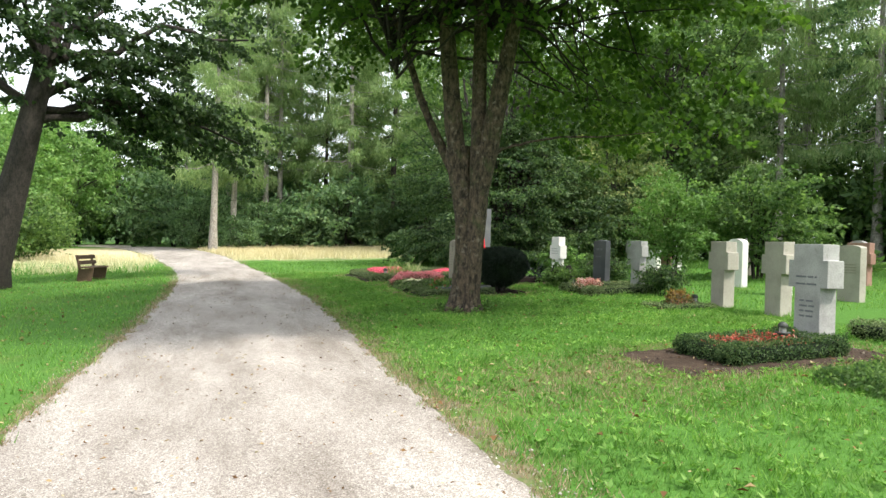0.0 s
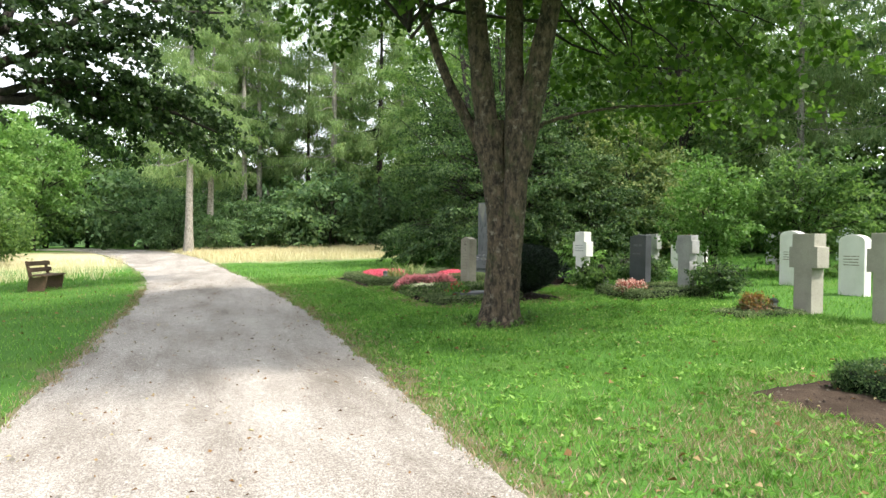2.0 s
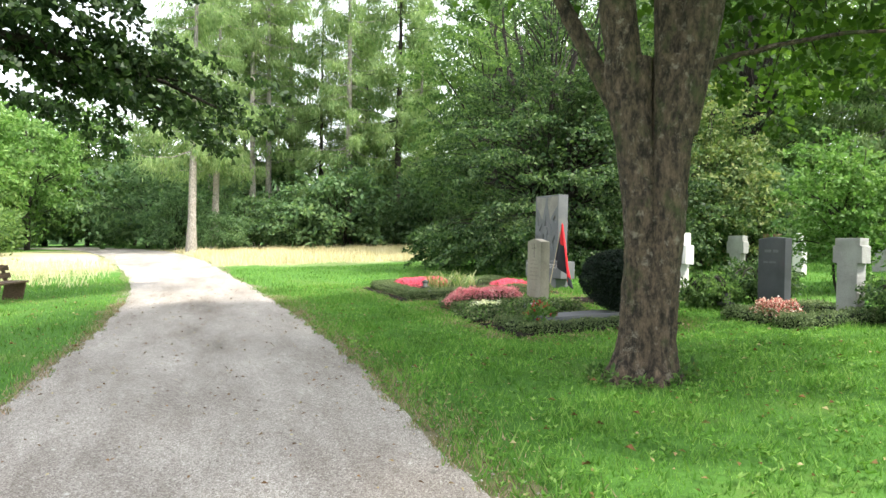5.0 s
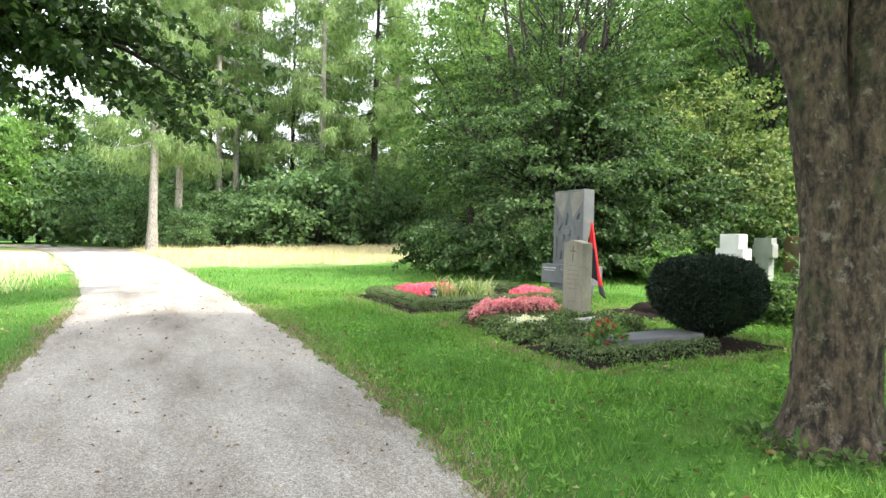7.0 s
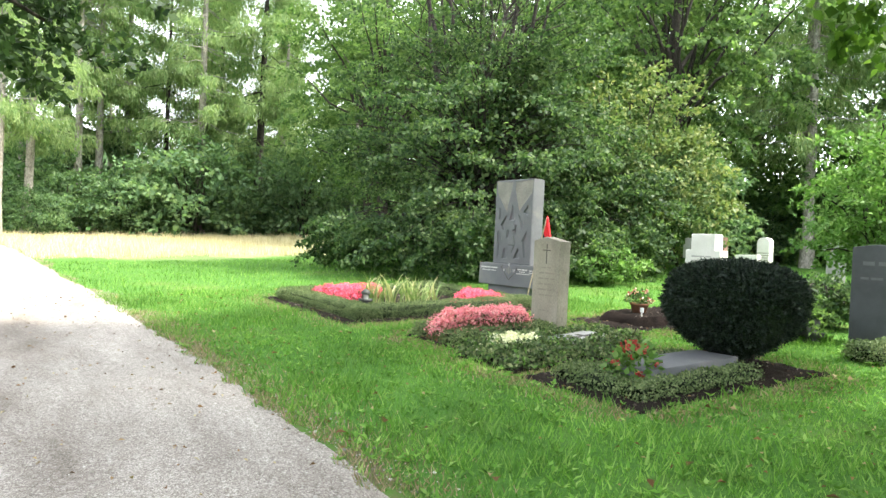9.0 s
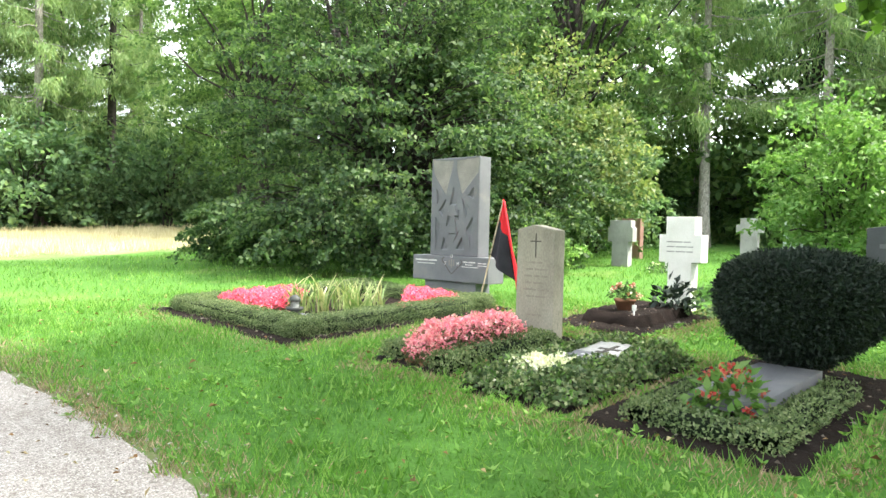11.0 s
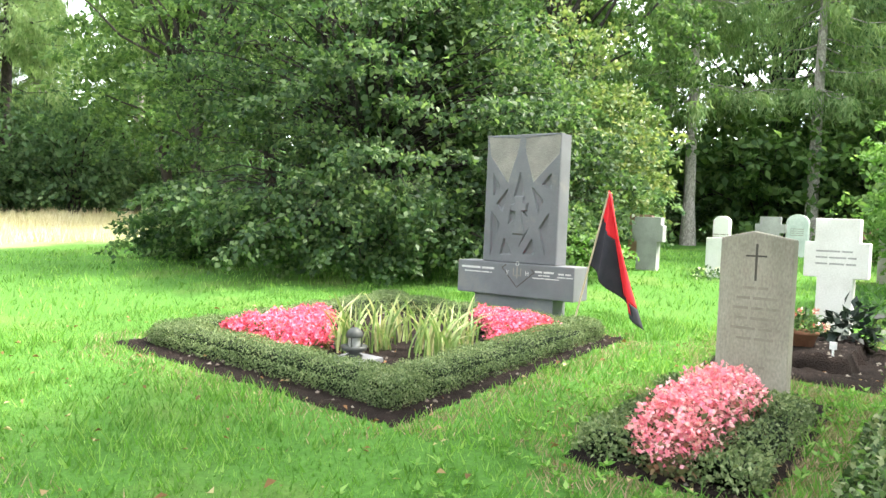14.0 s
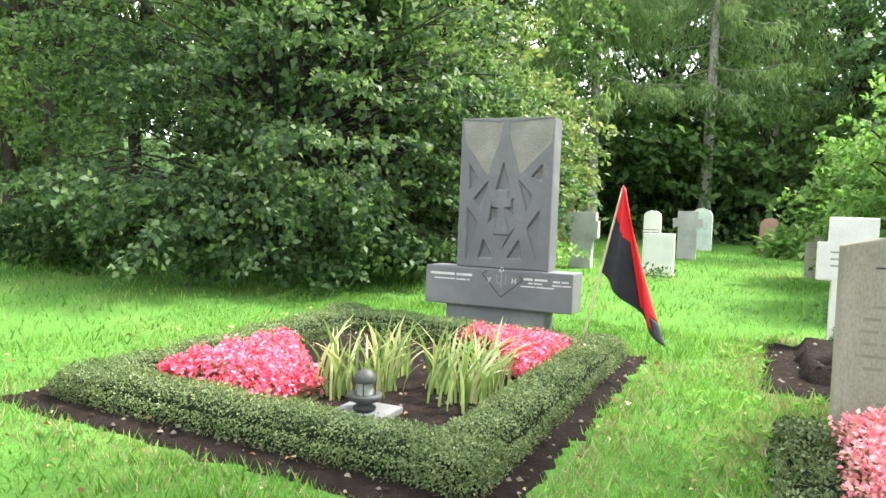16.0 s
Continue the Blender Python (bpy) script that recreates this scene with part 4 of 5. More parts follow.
# ---- graves ----
def hedge_arrays(rng, x0, x1, y0, y1, w, h, leaf, density=900, only=None):
    """Leaves over a clipped hedge round a rectangle, and the dark core that stands for the shade inside it (local z is
    added from the ground).
    """
    runs = {"a": ((x0, y0), (x1, y0)), "b": ((x1, y0), (x1, y1)), "c": ((x1, y1), (x0, y1)), "d": ((x0, y1), (x0, y0))}
    L, core = [], []
    for k, (p, q) in runs.items():
        if only and k not in only:
            continue
        p, q = np.array(p, float), np.array(q, float)
        ln = np.linalg.norm(q - p)
        d = (q - p) / ln
        nrm = np.array([-d[1], d[0]])
        n = int(density * ln * (w + 2 * h))
        s = rng.uniform(-w / 2, ln + w / 2, n)
        u = rng.uniform(0, 1, n) * (w + 2 * h)
        off = np.where(u < h, -w / 2, np.where(u > h + w, w / 2, u - h - w / 2))
        z = np.where(u < h, u, np.where(u > h + w, w + 2 * h - u, h))
        round_off = np.clip(np.abs(off) / (w / 2), 0, 1) ** 4
        z = z - round_off * (z > 0.7 * h) * 0.25 * h + rng.normal(0, 0.012, n) + 0.012 * np.sin(s * 9 + p[0])
        off = off * (1 - 0.18 * (z > 0.75 * h)) + rng.normal(0, 0.012, n)
        P = np.stack([p[0] + d[0] * s + nrm[0] * off, p[1] + d[1] * s + nrm[1] * off, z], -1)
        out = np.stack([nrm[0] * off, nrm[1] * off, z - h * 0.5], -1)
        N = unit(unit(out) + rng.normal(size=(n, 3)) * 0.5)
        D = rng.normal(size=(n, 3)) + unit(out) * 0.7
        L.append((P, D, N))
        # solid filler block, coloured as the shade behind the leaves
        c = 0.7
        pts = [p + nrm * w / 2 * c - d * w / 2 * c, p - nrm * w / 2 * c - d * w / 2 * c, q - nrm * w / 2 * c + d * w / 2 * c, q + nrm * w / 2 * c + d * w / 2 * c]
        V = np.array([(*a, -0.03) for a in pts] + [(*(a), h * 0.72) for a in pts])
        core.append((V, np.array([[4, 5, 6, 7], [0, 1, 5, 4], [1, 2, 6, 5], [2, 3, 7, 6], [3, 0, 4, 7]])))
    if not only:
        for px, py in ((x0, y0), (x1, y0), (x1, y1), (x0, y1)):
            n = int(density * 3.2 * w * h)
            a = rng.uniform(0, 6.283, n)
            z = rng.uniform(0, 1, n) ** 0.8 * h
            o = np.stack([np.cos(a), np.sin(a), 0.2 + 0 * a], -1)
            P = np.stack([px + o[:, 0] * w * 0.53, py + o[:, 1] * w * 0.53, z], -1) + rng.normal(0, 0.012, (n, 3))
            L.append((P, rng.normal(size=(n, 3)) + o * 0.7, unit(o + rng.normal(size=(n, 3)) * 0.5)))
    P, D, N = (np.concatenate([a[i] for a in L]) for i in range(3))
    n = len(P)
    V, F = blades(P, D, N, leaf * rng.uniform(0.7, 1.4, n), leaf * 0.6 * rng.uniform(0.7, 1.3, n))
    C, CF = join_arrays(core)
    return (V, F), (C, CF)


def on_ground(V):
    V = V.copy()
    V[:, 2] += gz(V[:, 0], V[:, 1])
    return V


M_CRUMB = leafy("soil_crumb", (0.015, 0.010, 0.008), (0.04, 0.028, 0.02), (0.20, 0.18, 0.15), 0.0, 0.95, 0)
# near-black: paints the shade between leaves onto the hedge and yew fillers
M_CORE_SHADE = surface("inner_shade", (0.006, 0.012, 0.005), (0.015, 0.025, 0.01), 8, 50, 1.0, 0.02, 1.0)


def hedge(x0, x1, y0, y1, w, h, seed, label, leaf=0.028, density=3600, only=None, material=None):
    rng = np.random.default_rng(seed)
    (V, F), (C, CF) = hedge_arrays(rng, x0, x1, y0, y1, w, h, leaf, density, only)
    ob = new("hedge")
    tagged(ob, label, "hedge")
    part("foliage", np_mesh("foliage", on_ground(V), F), material or M_L_BOX, ob)
    part("core", np_mesh("core", on_ground(C), CF), M_CORE_SHADE, ob)


def soil(x0, x1, y0, y1, seed, label="bare dark soil of a grave bed", material=None, rise=0.02):
    rng = np.random.default_rng(seed)
    nx, ny = max(8, int((x1 - x0) / 0.07)), max(8, int((y1 - y0) / 0.07))
    u, v = np.meshgrid(np.linspace(-1, 1, nx), np.linspace(-1, 1, ny), indexing="ij")
    wob = np.convolve(rng.normal(size=nx * ny + 2), np.ones(3) / 3, 'valid').reshape(nx, ny) * 0.045
    X = (x0 + x1) / 2 + u * (x1 - x0) / 2 + wob * (np.abs(u) ** 6)
    Y = (y0 + y1) / 2 + v * (y1 - y0) / 2 + wob * (np.abs(v) ** 6)
    edge = np.maximum(np.abs(u), np.abs(v))
    H = rise * np.clip((1 - edge) * 6, 0, 1) + rng.normal(0, 0.007, u.shape) * (edge < 0.99) + 0.008
    H[edge > 0.995] = -0.03
    V = np.stack([X, Y, gz(X, Y) + H], -1).reshape(-1, 3)
    i, j = np.meshgrid(np.arange(nx - 1), np.arange(ny - 1), indexing="ij")
    F = np.stack([i * ny + j, (i + 1) * ny + j, (i + 1) * ny + j + 1, i * ny + j + 1], -1).reshape(-1, 4)
    bed = tagged(part("grave_bed", np_mesh("grave_bed", V, F, True), material or M_SOIL), label, "grave bed")
    n = int(70 * (x1 - x0) * (y1 - y0))
    cx, cy = rng.uniform(x0 + 0.08, x1 - 0.08, n), rng.uniform(y0 + 0.08, y1 - 0.08, n)
    s = rng.uniform(0.006, 0.022, n)
    base = np.array([[1, 0, 0], [0, 1, 0], [-1, 0, 0], [0, -1, 0], [0, 0, 0.8]], float)
    P = base[None] * s[:, None, None] * rng.uniform(0.6, 1.4, (n, 5, 1))
    P = P + np.stack([cx, cy, gz(cx, cy) + rise + 0.008], -1)[:, None]
    tri = np.array([[0, 1, 4], [1, 2, 4], [2, 3, 4], [3, 0, 4]])
    part("soil_crumb", np_mesh("soil_crumb", P.reshape(-1, 3), (np.arange(n)[:, None, None] * 5 + tri[None]).reshape(-1, 3)), M_CRUMB, bed)
    tagged(bed.children[0], "loose crumbs and pebbles on the soil", kind="stuff")


def mound(name, label, poly, h, n_leaf, n_petal, seed, petal_mat, leaf_mat, petal=0.03, leaf=0.05, base=0.0, cover=0.45):
    """A cushion of flowers over a polygon on the ground: leaves below, petals on top."""
    rng = np.random.default_rng(seed)
    poly = np.array(poly, float)
    cen = poly.mean(0)

    def fill(n):
        tri = rng.integers(0, len(poly), n)
        a, b = poly[tri], poly[(tri + 1) % len(poly)]
        r1, r2 = np.sqrt(rng.uniform(0, 1, n)), rng.uniform(0, 1, n)
        p = cen + (a - cen) * (r1 * (1 - r2))[:, None] + (b - cen) * (r1 * r2)[:, None] + rng.normal(0, 0.035, (n, 2))
        return p, 1 - r1

    ob = new(name)
    tagged(ob, label, "flowers")
    p, inn = fill(n_leaf)
    dome = np.clip(inn * 3.5, 0, 1) ** 0.6
    z = base + h * (0.15 + 0.75 * dome) * rng.uniform(0.2, 1.0, n_leaf)
    P = np.stack([p[:, 0], p[:, 1], z], -1)
    out = np.stack([p[:, 0] - cen[0], p[:, 1] - cen[1], np.full(n_leaf, 0.3)], -1)
    V, F = blades(on_ground(P), rng.normal(size=P.shape) + unit(out) * 0.8, unit(out) + rng.normal(size=P.shape) * 0.5 + np.array([0, 0, 0.5]), leaf * rng.uniform(0.7, 1.3, n_leaf), leaf * 0.7)
    part("leaves", np_mesh("leaves", V, F), leaf_mat, ob)
    p, inn = fill(n_petal)
    dome = np.clip(inn * 3.5, 0, 1) ** 0.6
    bumpy = 0.12 * np.sin(p[:, 0] * 21 + seed) * np.sin(p[:, 1] * 19)
    z = base + h * (0.3 + 0.7 * dome + bumpy) * rng.uniform(cover, 1.0, n_petal) ** 0.4
    P = on_ground(np.stack([p[:, 0], p[:, 1], z], -1)) + 0.006
    P = np.repeat(P, 3, axis=0) + rng.normal(size=(3 * n_petal, 3)) * petal * 0.35
    k = len(P)
    V, F = blades(P, rng.normal(size=(k, 3)) + np.array([0, 0, 0.4]), rng.normal(size=(k, 3)) * 0.6 + np.array([0, 0, 1.0]), petal * rng.uniform(0.7, 1.3, k), petal * 0.9)
    part("blossoms", np_mesh("blossoms", V, F), petal_mat, ob)
    return ob


def text_bars(ob, x, rows, material, name="inscription_word", seed=1):
    """Rows of unreadable writing: (y centre, z, width, height), each word a plain bar cut into the face at x."""
    rng = np.random.default_rng(seed)
    for yc, z, w, h in rows:
        y, end = yc + w / 2, yc - w / 2
        while y - end > h * 0.8:
            l = min(y - end, max(h * 1.5, w * rng.uniform(0.25, 0.6)))
            part(name, box(x - 0.0025, x + 0.002, y - l, y, z + h * 0.18, z + h * 0.82, 0), material, ob)
            y -= l + h * 0.6


def letter(ob, ch, x, y, z, size, material, turned=True):
    cu = bpy.data.curves.new("letter", "FONT")
    cu.body, cu.size, cu.extrude, cu.align_x = ch, size, 0.003, 'CENTER'
    tmp = bpy.data.objects.new("letter", cu)
    me = bpy.data.meshes.new_from_object(tmp)
    bpy.data.objects.remove(tmp)
    me.materials.append(material)
    o = part("letter", me, material, ob)
    o.matrix_basis = pose(x, y, z, 90, 0, -90)
    return o


def cross_outline(w, h, arm, arm_z0, arm_z1, head=None):
    s = w / 2
    a = arm / 2
    k = head or s
    return [(-s, -0.15), (s, -0.15), (s, arm_z0), (a, arm_z0), (a, arm_z1), (k, arm_z1), (k, h), (-k, h), (-k, arm_z1), (-a, arm_z1), (-a, arm_z0), (-s, arm_z0)]


def arch_outline(w, h, rise, n=9):
    s = w / 2
    top = [(s * math.cos(math.pi * i / n), h - rise + rise * math.sin(math.pi * i / n)) for i in range(n + 1)]
    return [(-s, -0.15), (s, -0.15)] + top


def headstone(x, y, points, depth, material, label, name="gravestone", turn=0.0, inscription=(), cut=None, group="gravestones"):
    ob = thing(name, x, y, label, "gravestone", group, turn)
    part("stone", outline_block(points, depth), material, ob)
    if inscription:
        text_bars(ob, 0.0, inscription, cut or M_CUT, seed=int(x * 10))
    return ob


def monument():
    x, y = 9.40, 22.18
    ob = thing("monument", x, y, "tall grey granite monument with carved relief and inscribed base", "monument", turn=1.5)
    part("foot", box(0.06, 0.42, -0.52, 0.62, -0.2, 0.26, 0.01), M_DARKGRANITE, ob)
    bar = part("base_block", box(0.0, 0.40, -0.82, 0.86, 0.24, 0.66, 0.015), M_DARKGRANITE, ob)
    h0, h1 = 0.664, 2.29
    yl, yr = 0.52, -0.53
    part("stele", box(0.104, 0.36, yr, yl, h0, h1, 0.006), M_DARKGRANITE, ob)
    # carved face: rough fields lie a little back, wedge notches run from a deep edge out to nothing, the cross stands proud
    nu, nv = 150, 230
    U, W = np.meshgrid(np.linspace(0, 1, nu), np.linspace(0, 1, nv), indexing="ij")

    def inside(poly):
        hit = np.zeros(U.shape, bool)
        for (u0, v0), (u1, v1) in zip(poly, poly[1:] + poly[:1]):
            if v0 != v1:
                hit ^= ((v0 > W) != (v1 > W)) & (U < (u1 - u0) * (W - v0) / (v1 - v0) + u0)
        return hit

    fields = [[(0.01, 0.01), (0.46, 0.03), (0.43, 0.13), (0.31, 0.375), (0.05, 0.16)], [(0.53, 0.03), (0.99, 0.01), (0.985, 0.155), (0.655, 0.37), (0.54, 0.14)]]
    notches = [((0.10, 0.305), (0.115, 0.48), (0.20, 0.405)), ((0.32, 0.42), (0.165, 0.54), (0.25, 0.61)), ((0.48, 0.29), (0.405, 0.48), (0.555, 0.475)),
               ((0.895, 0.305), (0.78, 0.39), (0.905, 0.425)), ((0.645, 0.41), (0.745, 0.61), (0.80, 0.51)), ((0.09, 0.60), (0.10, 0.95), (0.215, 0.70)),
               ((0.29, 0.81), (0.235, 0.94), (0.40, 0.935)), ((0.675, 0.805), (0.555, 0.93), (0.725, 0.935)), ((0.885, 0.605), (0.76, 0.725), (0.86, 0.94)),
               ((0.37, 0.56), (0.335, 0.70), (0.45, 0.65)), ((0.605, 0.53), (0.60, 0.64), (0.52, 0.59)), ((0.64, 0.715), (0.49, 0.885), (0.53, 0.82))]
    rng = np.random.default_rng(77)
    D = rng.normal(0, 0.0006, U.shape)
    rough = np.zeros(U.shape, bool)
    for f in fields:
        hit = inside(f)
        rough |= hit
        D[hit] += 0.006 + rng.normal(0, 0.0014, hit.sum())
    for (au, av), (bu, bv), (cu, cv) in notches:
        hit = inside([(au, av), (bu, bv), (cu, cv)])
        det = (bv - cv) * (au - cu) + (cu - bu) * (av - cv)
        shallow = 1 - ((bv - cv) * (U - cu) + (cu - bu) * (W - cv)) / det - ((cv - av) * (U - cu) + (au - cu) * (W - cv)) / det
        D[hit] = np.maximum(D, 0.075 * (1 - np.clip(shallow, 0, 1)))[hit]
    cross = inside([(0.425, 0.485), (0.545, 0.48), (0.54, 0.535), (0.58, 0.54), (0.58, 0.59), (0.515, 0.595), (0.56, 0.775), (0.405, 0.775), (0.445, 0.60), (0.37, 0.595), (0.37, 0.545), (0.425, 0.54)])
    D[cross] = -0.016
    X = 0.07 + np.minimum(D, 0.03)
    X[[0, -1], :] = 0.105
    X[:, [0, -1]] = 0.105
    U[1], U[-2] = 0.001, 0.999
    W[:, 1], W[:, -2] = 0.001, 0.999
    V = np.stack([X, yl + (yr - yl) * U, h1 + (h0 - h1) * W], -1).reshape(-1, 3)
    k = np.arange(nu * nv).reshape(nu, nv)
    F = np.stack([k[:-1, :-1], k[:-1, 1:], k[1:, 1:], k[1:, :-1]], -1).reshape(-1, 4)
    me = np_mesh("carved_face", V, F)
    me.materials.append(M_DARKGRANITE)
    me.materials.append(M_RECESS)
    me.polygons.foreach_set("material_index", rough[:-1, :-1].ravel().astype(np.int32))
    part("carved_face", me, M_DARKGRANITE, ob)
    # emblem on the base: shield outline with three letters
    bm = bmesh.new()
    for (y0, z0), (y1, z1) in [((0.18, 0.60), (-0.04, 0.36)), ((-0.04, 0.36), (-0.28, 0.56)), ((0.18, 0.60), (0.12, 0.64)), ((-0.28, 0.56), (-0.24, 0.60))]:
        d = Vector((0, y1 - y0, z1 - z0))
        nrm = Vector((0, -d.z, d.y)).normalized() * 0.006
        v = [bm.verts.new(Vector((-0.003, yy, zz)) + s * nrm) for yy, zz, s in ((y0, z0, 1), (y1, z1, 1), (y1, z1, -1), (y0, z0, -1))]
        bm.faces.new(v)
    part("shield_outline", bm, M_CUT, ob)
    bm = bmesh.new()
    for yc, w, z0, z1 in ((-0.04, 0.018, 0.47, 0.62), (0.012, 0.014, 0.50, 0.60), (-0.092, 0.014, 0.50, 0.60), (-0.04, 0.118, 0.50, 0.516)):
        box(-0.006, 0.001, yc - w / 2, yc + w / 2, z0, z1, 0, 1, bm)
    part("trident_emblem", bm, M_RECESS, ob)
    for ch, yy, zz in (("О", -0.04, 0.63), ("У", 0.10, 0.515), ("Н", -0.18, 0.515)):
        letter(ob, ch, -0.002, yy, zz, 0.075, M_PALECUT)
    text_bars(ob, -0.001, [(0.55, 0.555, 0.50, 0.042), (0.54, 0.51, 0.42, 0.024), (-0.42, 0.555, 0.26, 0.036), (-0.42, 0.52, 0.16, 0.024), (-0.44, 0.485, 0.36, 0.02), (-0.70, 0.55, 0.18, 0.03), (-0.70, 0.515, 0.2, 0.022)], M_PALECUT, "inscription_word", 4)


def flag():
    ob = thing("flag", 8.97, 21.14, "red and black cloth flag hanging from a leaning cane", "flag")
    foot, tip = np.array([0.0, 0.0, 0.0]), np.array([0.15, -0.30, 1.58])
    part("pole", np_mesh("pole", *tube_arrays(foot + (tip - foot) * np.linspace(0, 1, 6)[:, None], np.full(6, 0.011), 8), True), M_POLE, ob)
    nu, nv = 26, 40
    u, v = np.meshgrid(np.linspace(0, 1, nu), np.linspace(0, 1, nv), indexing="ij")
    # u runs from the pole edge to the fly, v down along the hang
    top = tip + np.array([0, 0, 0.02])
    pole_pt = top + (foot - top) * (0.52 * v)[..., None]
    side = np.array([0.15, -0.99, 0])
    wid = (0.03 + 0.43 * v ** 1.1)
    hang = np.stack([top[0] + side[0] * wid, top[1] + side[1] * wid, top[2] - 0.05 - 1.46 * v], -1)
    P = pole_pt * (1 - u[..., None]) + hang * u[..., None]
    fold = 0.06 * np.sin(u * 11 + v * 1.5) * (0.25 + v) * np.minimum(1, 4 * u)
    P[..., 0] += fold * 0.9
    P[..., 1] -= fold * 0.4
    idx = np.arange(nu * nv).reshape(nu, nv)
    F = np.stack([idx[:-1, :-1], idx[1:, :-1], idx[1:, 1:], idx[:-1, 1:]], -1).reshape(-1, 4)
    uc = np.repeat((u[:-1, 0] + 0.5 / nu), nv - 1)
    vc = np.tile(v[0, :-1] + 0.5 / nv, nu - 1)
    red = ((uc > 0.54) | (vc < 0.36 + 0.16 * uc)) & ~((vc > 0.84) & (uc > 0.86)) & ~(vc > 0.95)
    V = P.reshape(-1, 3)
    for nm, pick, mt in (("red_half", red, M_RED), ("black_half", ~red, M_BLACK)):
        used = np.unique(F[pick])
        remap = np.zeros(len(V), int)
        remap[used] = np.arange(len(used))
        o = part(nm, np_mesh(nm, V[used], remap[F[pick]], True), mt, ob)
        o.modifiers.new("thick", "SOLIDIFY").thickness = 0.003


def lantern(x, y, h, label, turn=0.0, z=None):
    ob = thing("grave_lantern", x, y, label, "lantern", "grave lanterns", turn, z)
    r = h * 0.34

    def lathe(prof, sides=14):
        a = np.linspace(0, 2 * np.pi, sides, endpoint=False)
        V = np.concatenate([np.stack([np.cos(a) * p, np.sin(a) * p, np.full(sides, q)], -1) for p, q in prof])
        i, j = np.meshgrid(np.arange(len(prof) - 1), np.arange(sides), indexing="ij")
        return np_mesh("lathe", V, np.stack([i * sides + j, i * sides + (j + 1) % sides, (i + 1) * sides + (j + 1) % sides, (i + 1) * sides + j], -1).reshape(-1, 4), True)

    part("base", lathe([(0.001, 0), (r * 0.8, 0), (r * 0.85, h * 0.08), (r * 0.5, h * 0.16), (r * 1.2, h * 0.26), (r * 1.3, h * 0.40), (r * 0.7, h * 0.38), (0.001, h * 0.38)]), M_BRONZE, ob)
    part("glass", lathe([(r * 0.55, h * 0.37), (r * 0.6, h * 0.5), (r * 0.55, h * 0.7)]), M_GLASS, ob)
    part("roof", lathe([(r * 0.82, h * 0.68), (r * 0.86, h * 0.74), (r * 0.74, h * 0.86), (r * 0.45, h * 0.96), (r * 0.16, h), (0.001, h)]), M_BRONZE, ob)
    for k in range(4):
        a = k * math.pi / 2 + 0.4
        part("bar", np_mesh("bar", *tube_arrays([(math.cos(a) * r * 0.75, math.sin(a) * r * 0.75, h * q) for q in (0.34, 0.5, 0.7)], [h * 0.018] * 3, 5), True), M_BRONZE, ob)
    return ob


def iris_clump(cx, cy, n, spread, h, seed):
    rng = np.random.default_rng(seed)
    ob = thing("iris_plant", cx, cy, "tall arching yellow-green iris leaves in the grave bed", "plant", "iris clumps")
    items = []
    for k in range(n):
        b = rng.normal(size=2) * spread
        a = rng.uniform(0, 6.28)
        hh = h * rng.uniform(0.55, 1.15)
        bend = rng.uniform(0.1, 0.85) * hh
        t = np.linspace(0, 1, 7)
        p = np.stack([b[0] + np.cos(a) * bend * t ** 2.2, b[1] + np.sin(a) * bend * t ** 2.2, hh * (t - 0.28 * (bend / hh) * t ** 3.5)], -1)
        s = np.array([-np.sin(a + 0.6), np.cos(a + 0.6), 0])
        w = 0.0125 * rng.uniform(0.7, 1.3) * np.array([0.8, 1, 1, 1, 0.85, 0.55, 0.08])[:, None]
        V = np.concatenate([p - s * w, p + s * w])
        items.append((V, np.array([[i, i + 1, i + 8, i + 7] for i in range(6)])))
    part("leaves", np_mesh("leaves", *join_arrays(items), True), M_L_IRIS, ob)


def leaf_rosette(name, x, y, n, h, r, seed, material, label, leaf=0.09, z=0.0, flower=None, nflower=0):
    rng = np.random.default_rng(seed)
    ob = thing(name, x, y, label, "plant", z=Z(x, y) + z)
    d = unit(rng.normal(size=(n, 3)) * np.array([1, 1, 0.8]) + np.array([0, 0, 0.5]))
    P = d * rng.uniform(0.4, 1.0, (n, 1)) * np.array([r, r, h])
    P[:, 2] = np.abs(P[:, 2])
    V, F = blades(P, d + rng.normal(size=(n, 3)) * 0.5, np.array([0, 0, 1.0]) + rng.normal(size=(n, 3)) * 0.4, leaf * rng.uniform(0.7, 1.3, n), leaf * 0.6)
    part("leaves", np_mesh("leaves", V, F), material, ob)
    if flower:
        d = unit(rng.normal(size=(nflower, 3)) + np.array([0, 0, 0.9]))
        P = d * np.array([r, r, h]) * 0.98
        P[:, 2] = np.abs(P[:, 2])
        P = np.repeat(P, 6, axis=0) + rng.normal(size=(nflower * 6, 3)) * 0.014
        V, F = blades(P, rng.normal(size=P.shape) + np.array([0, 0, 0.4]), rng.normal(size=P.shape), 0.035, 0.03)
        part("blossoms", np_mesh("blossoms", V, F), flower, ob)
    return ob


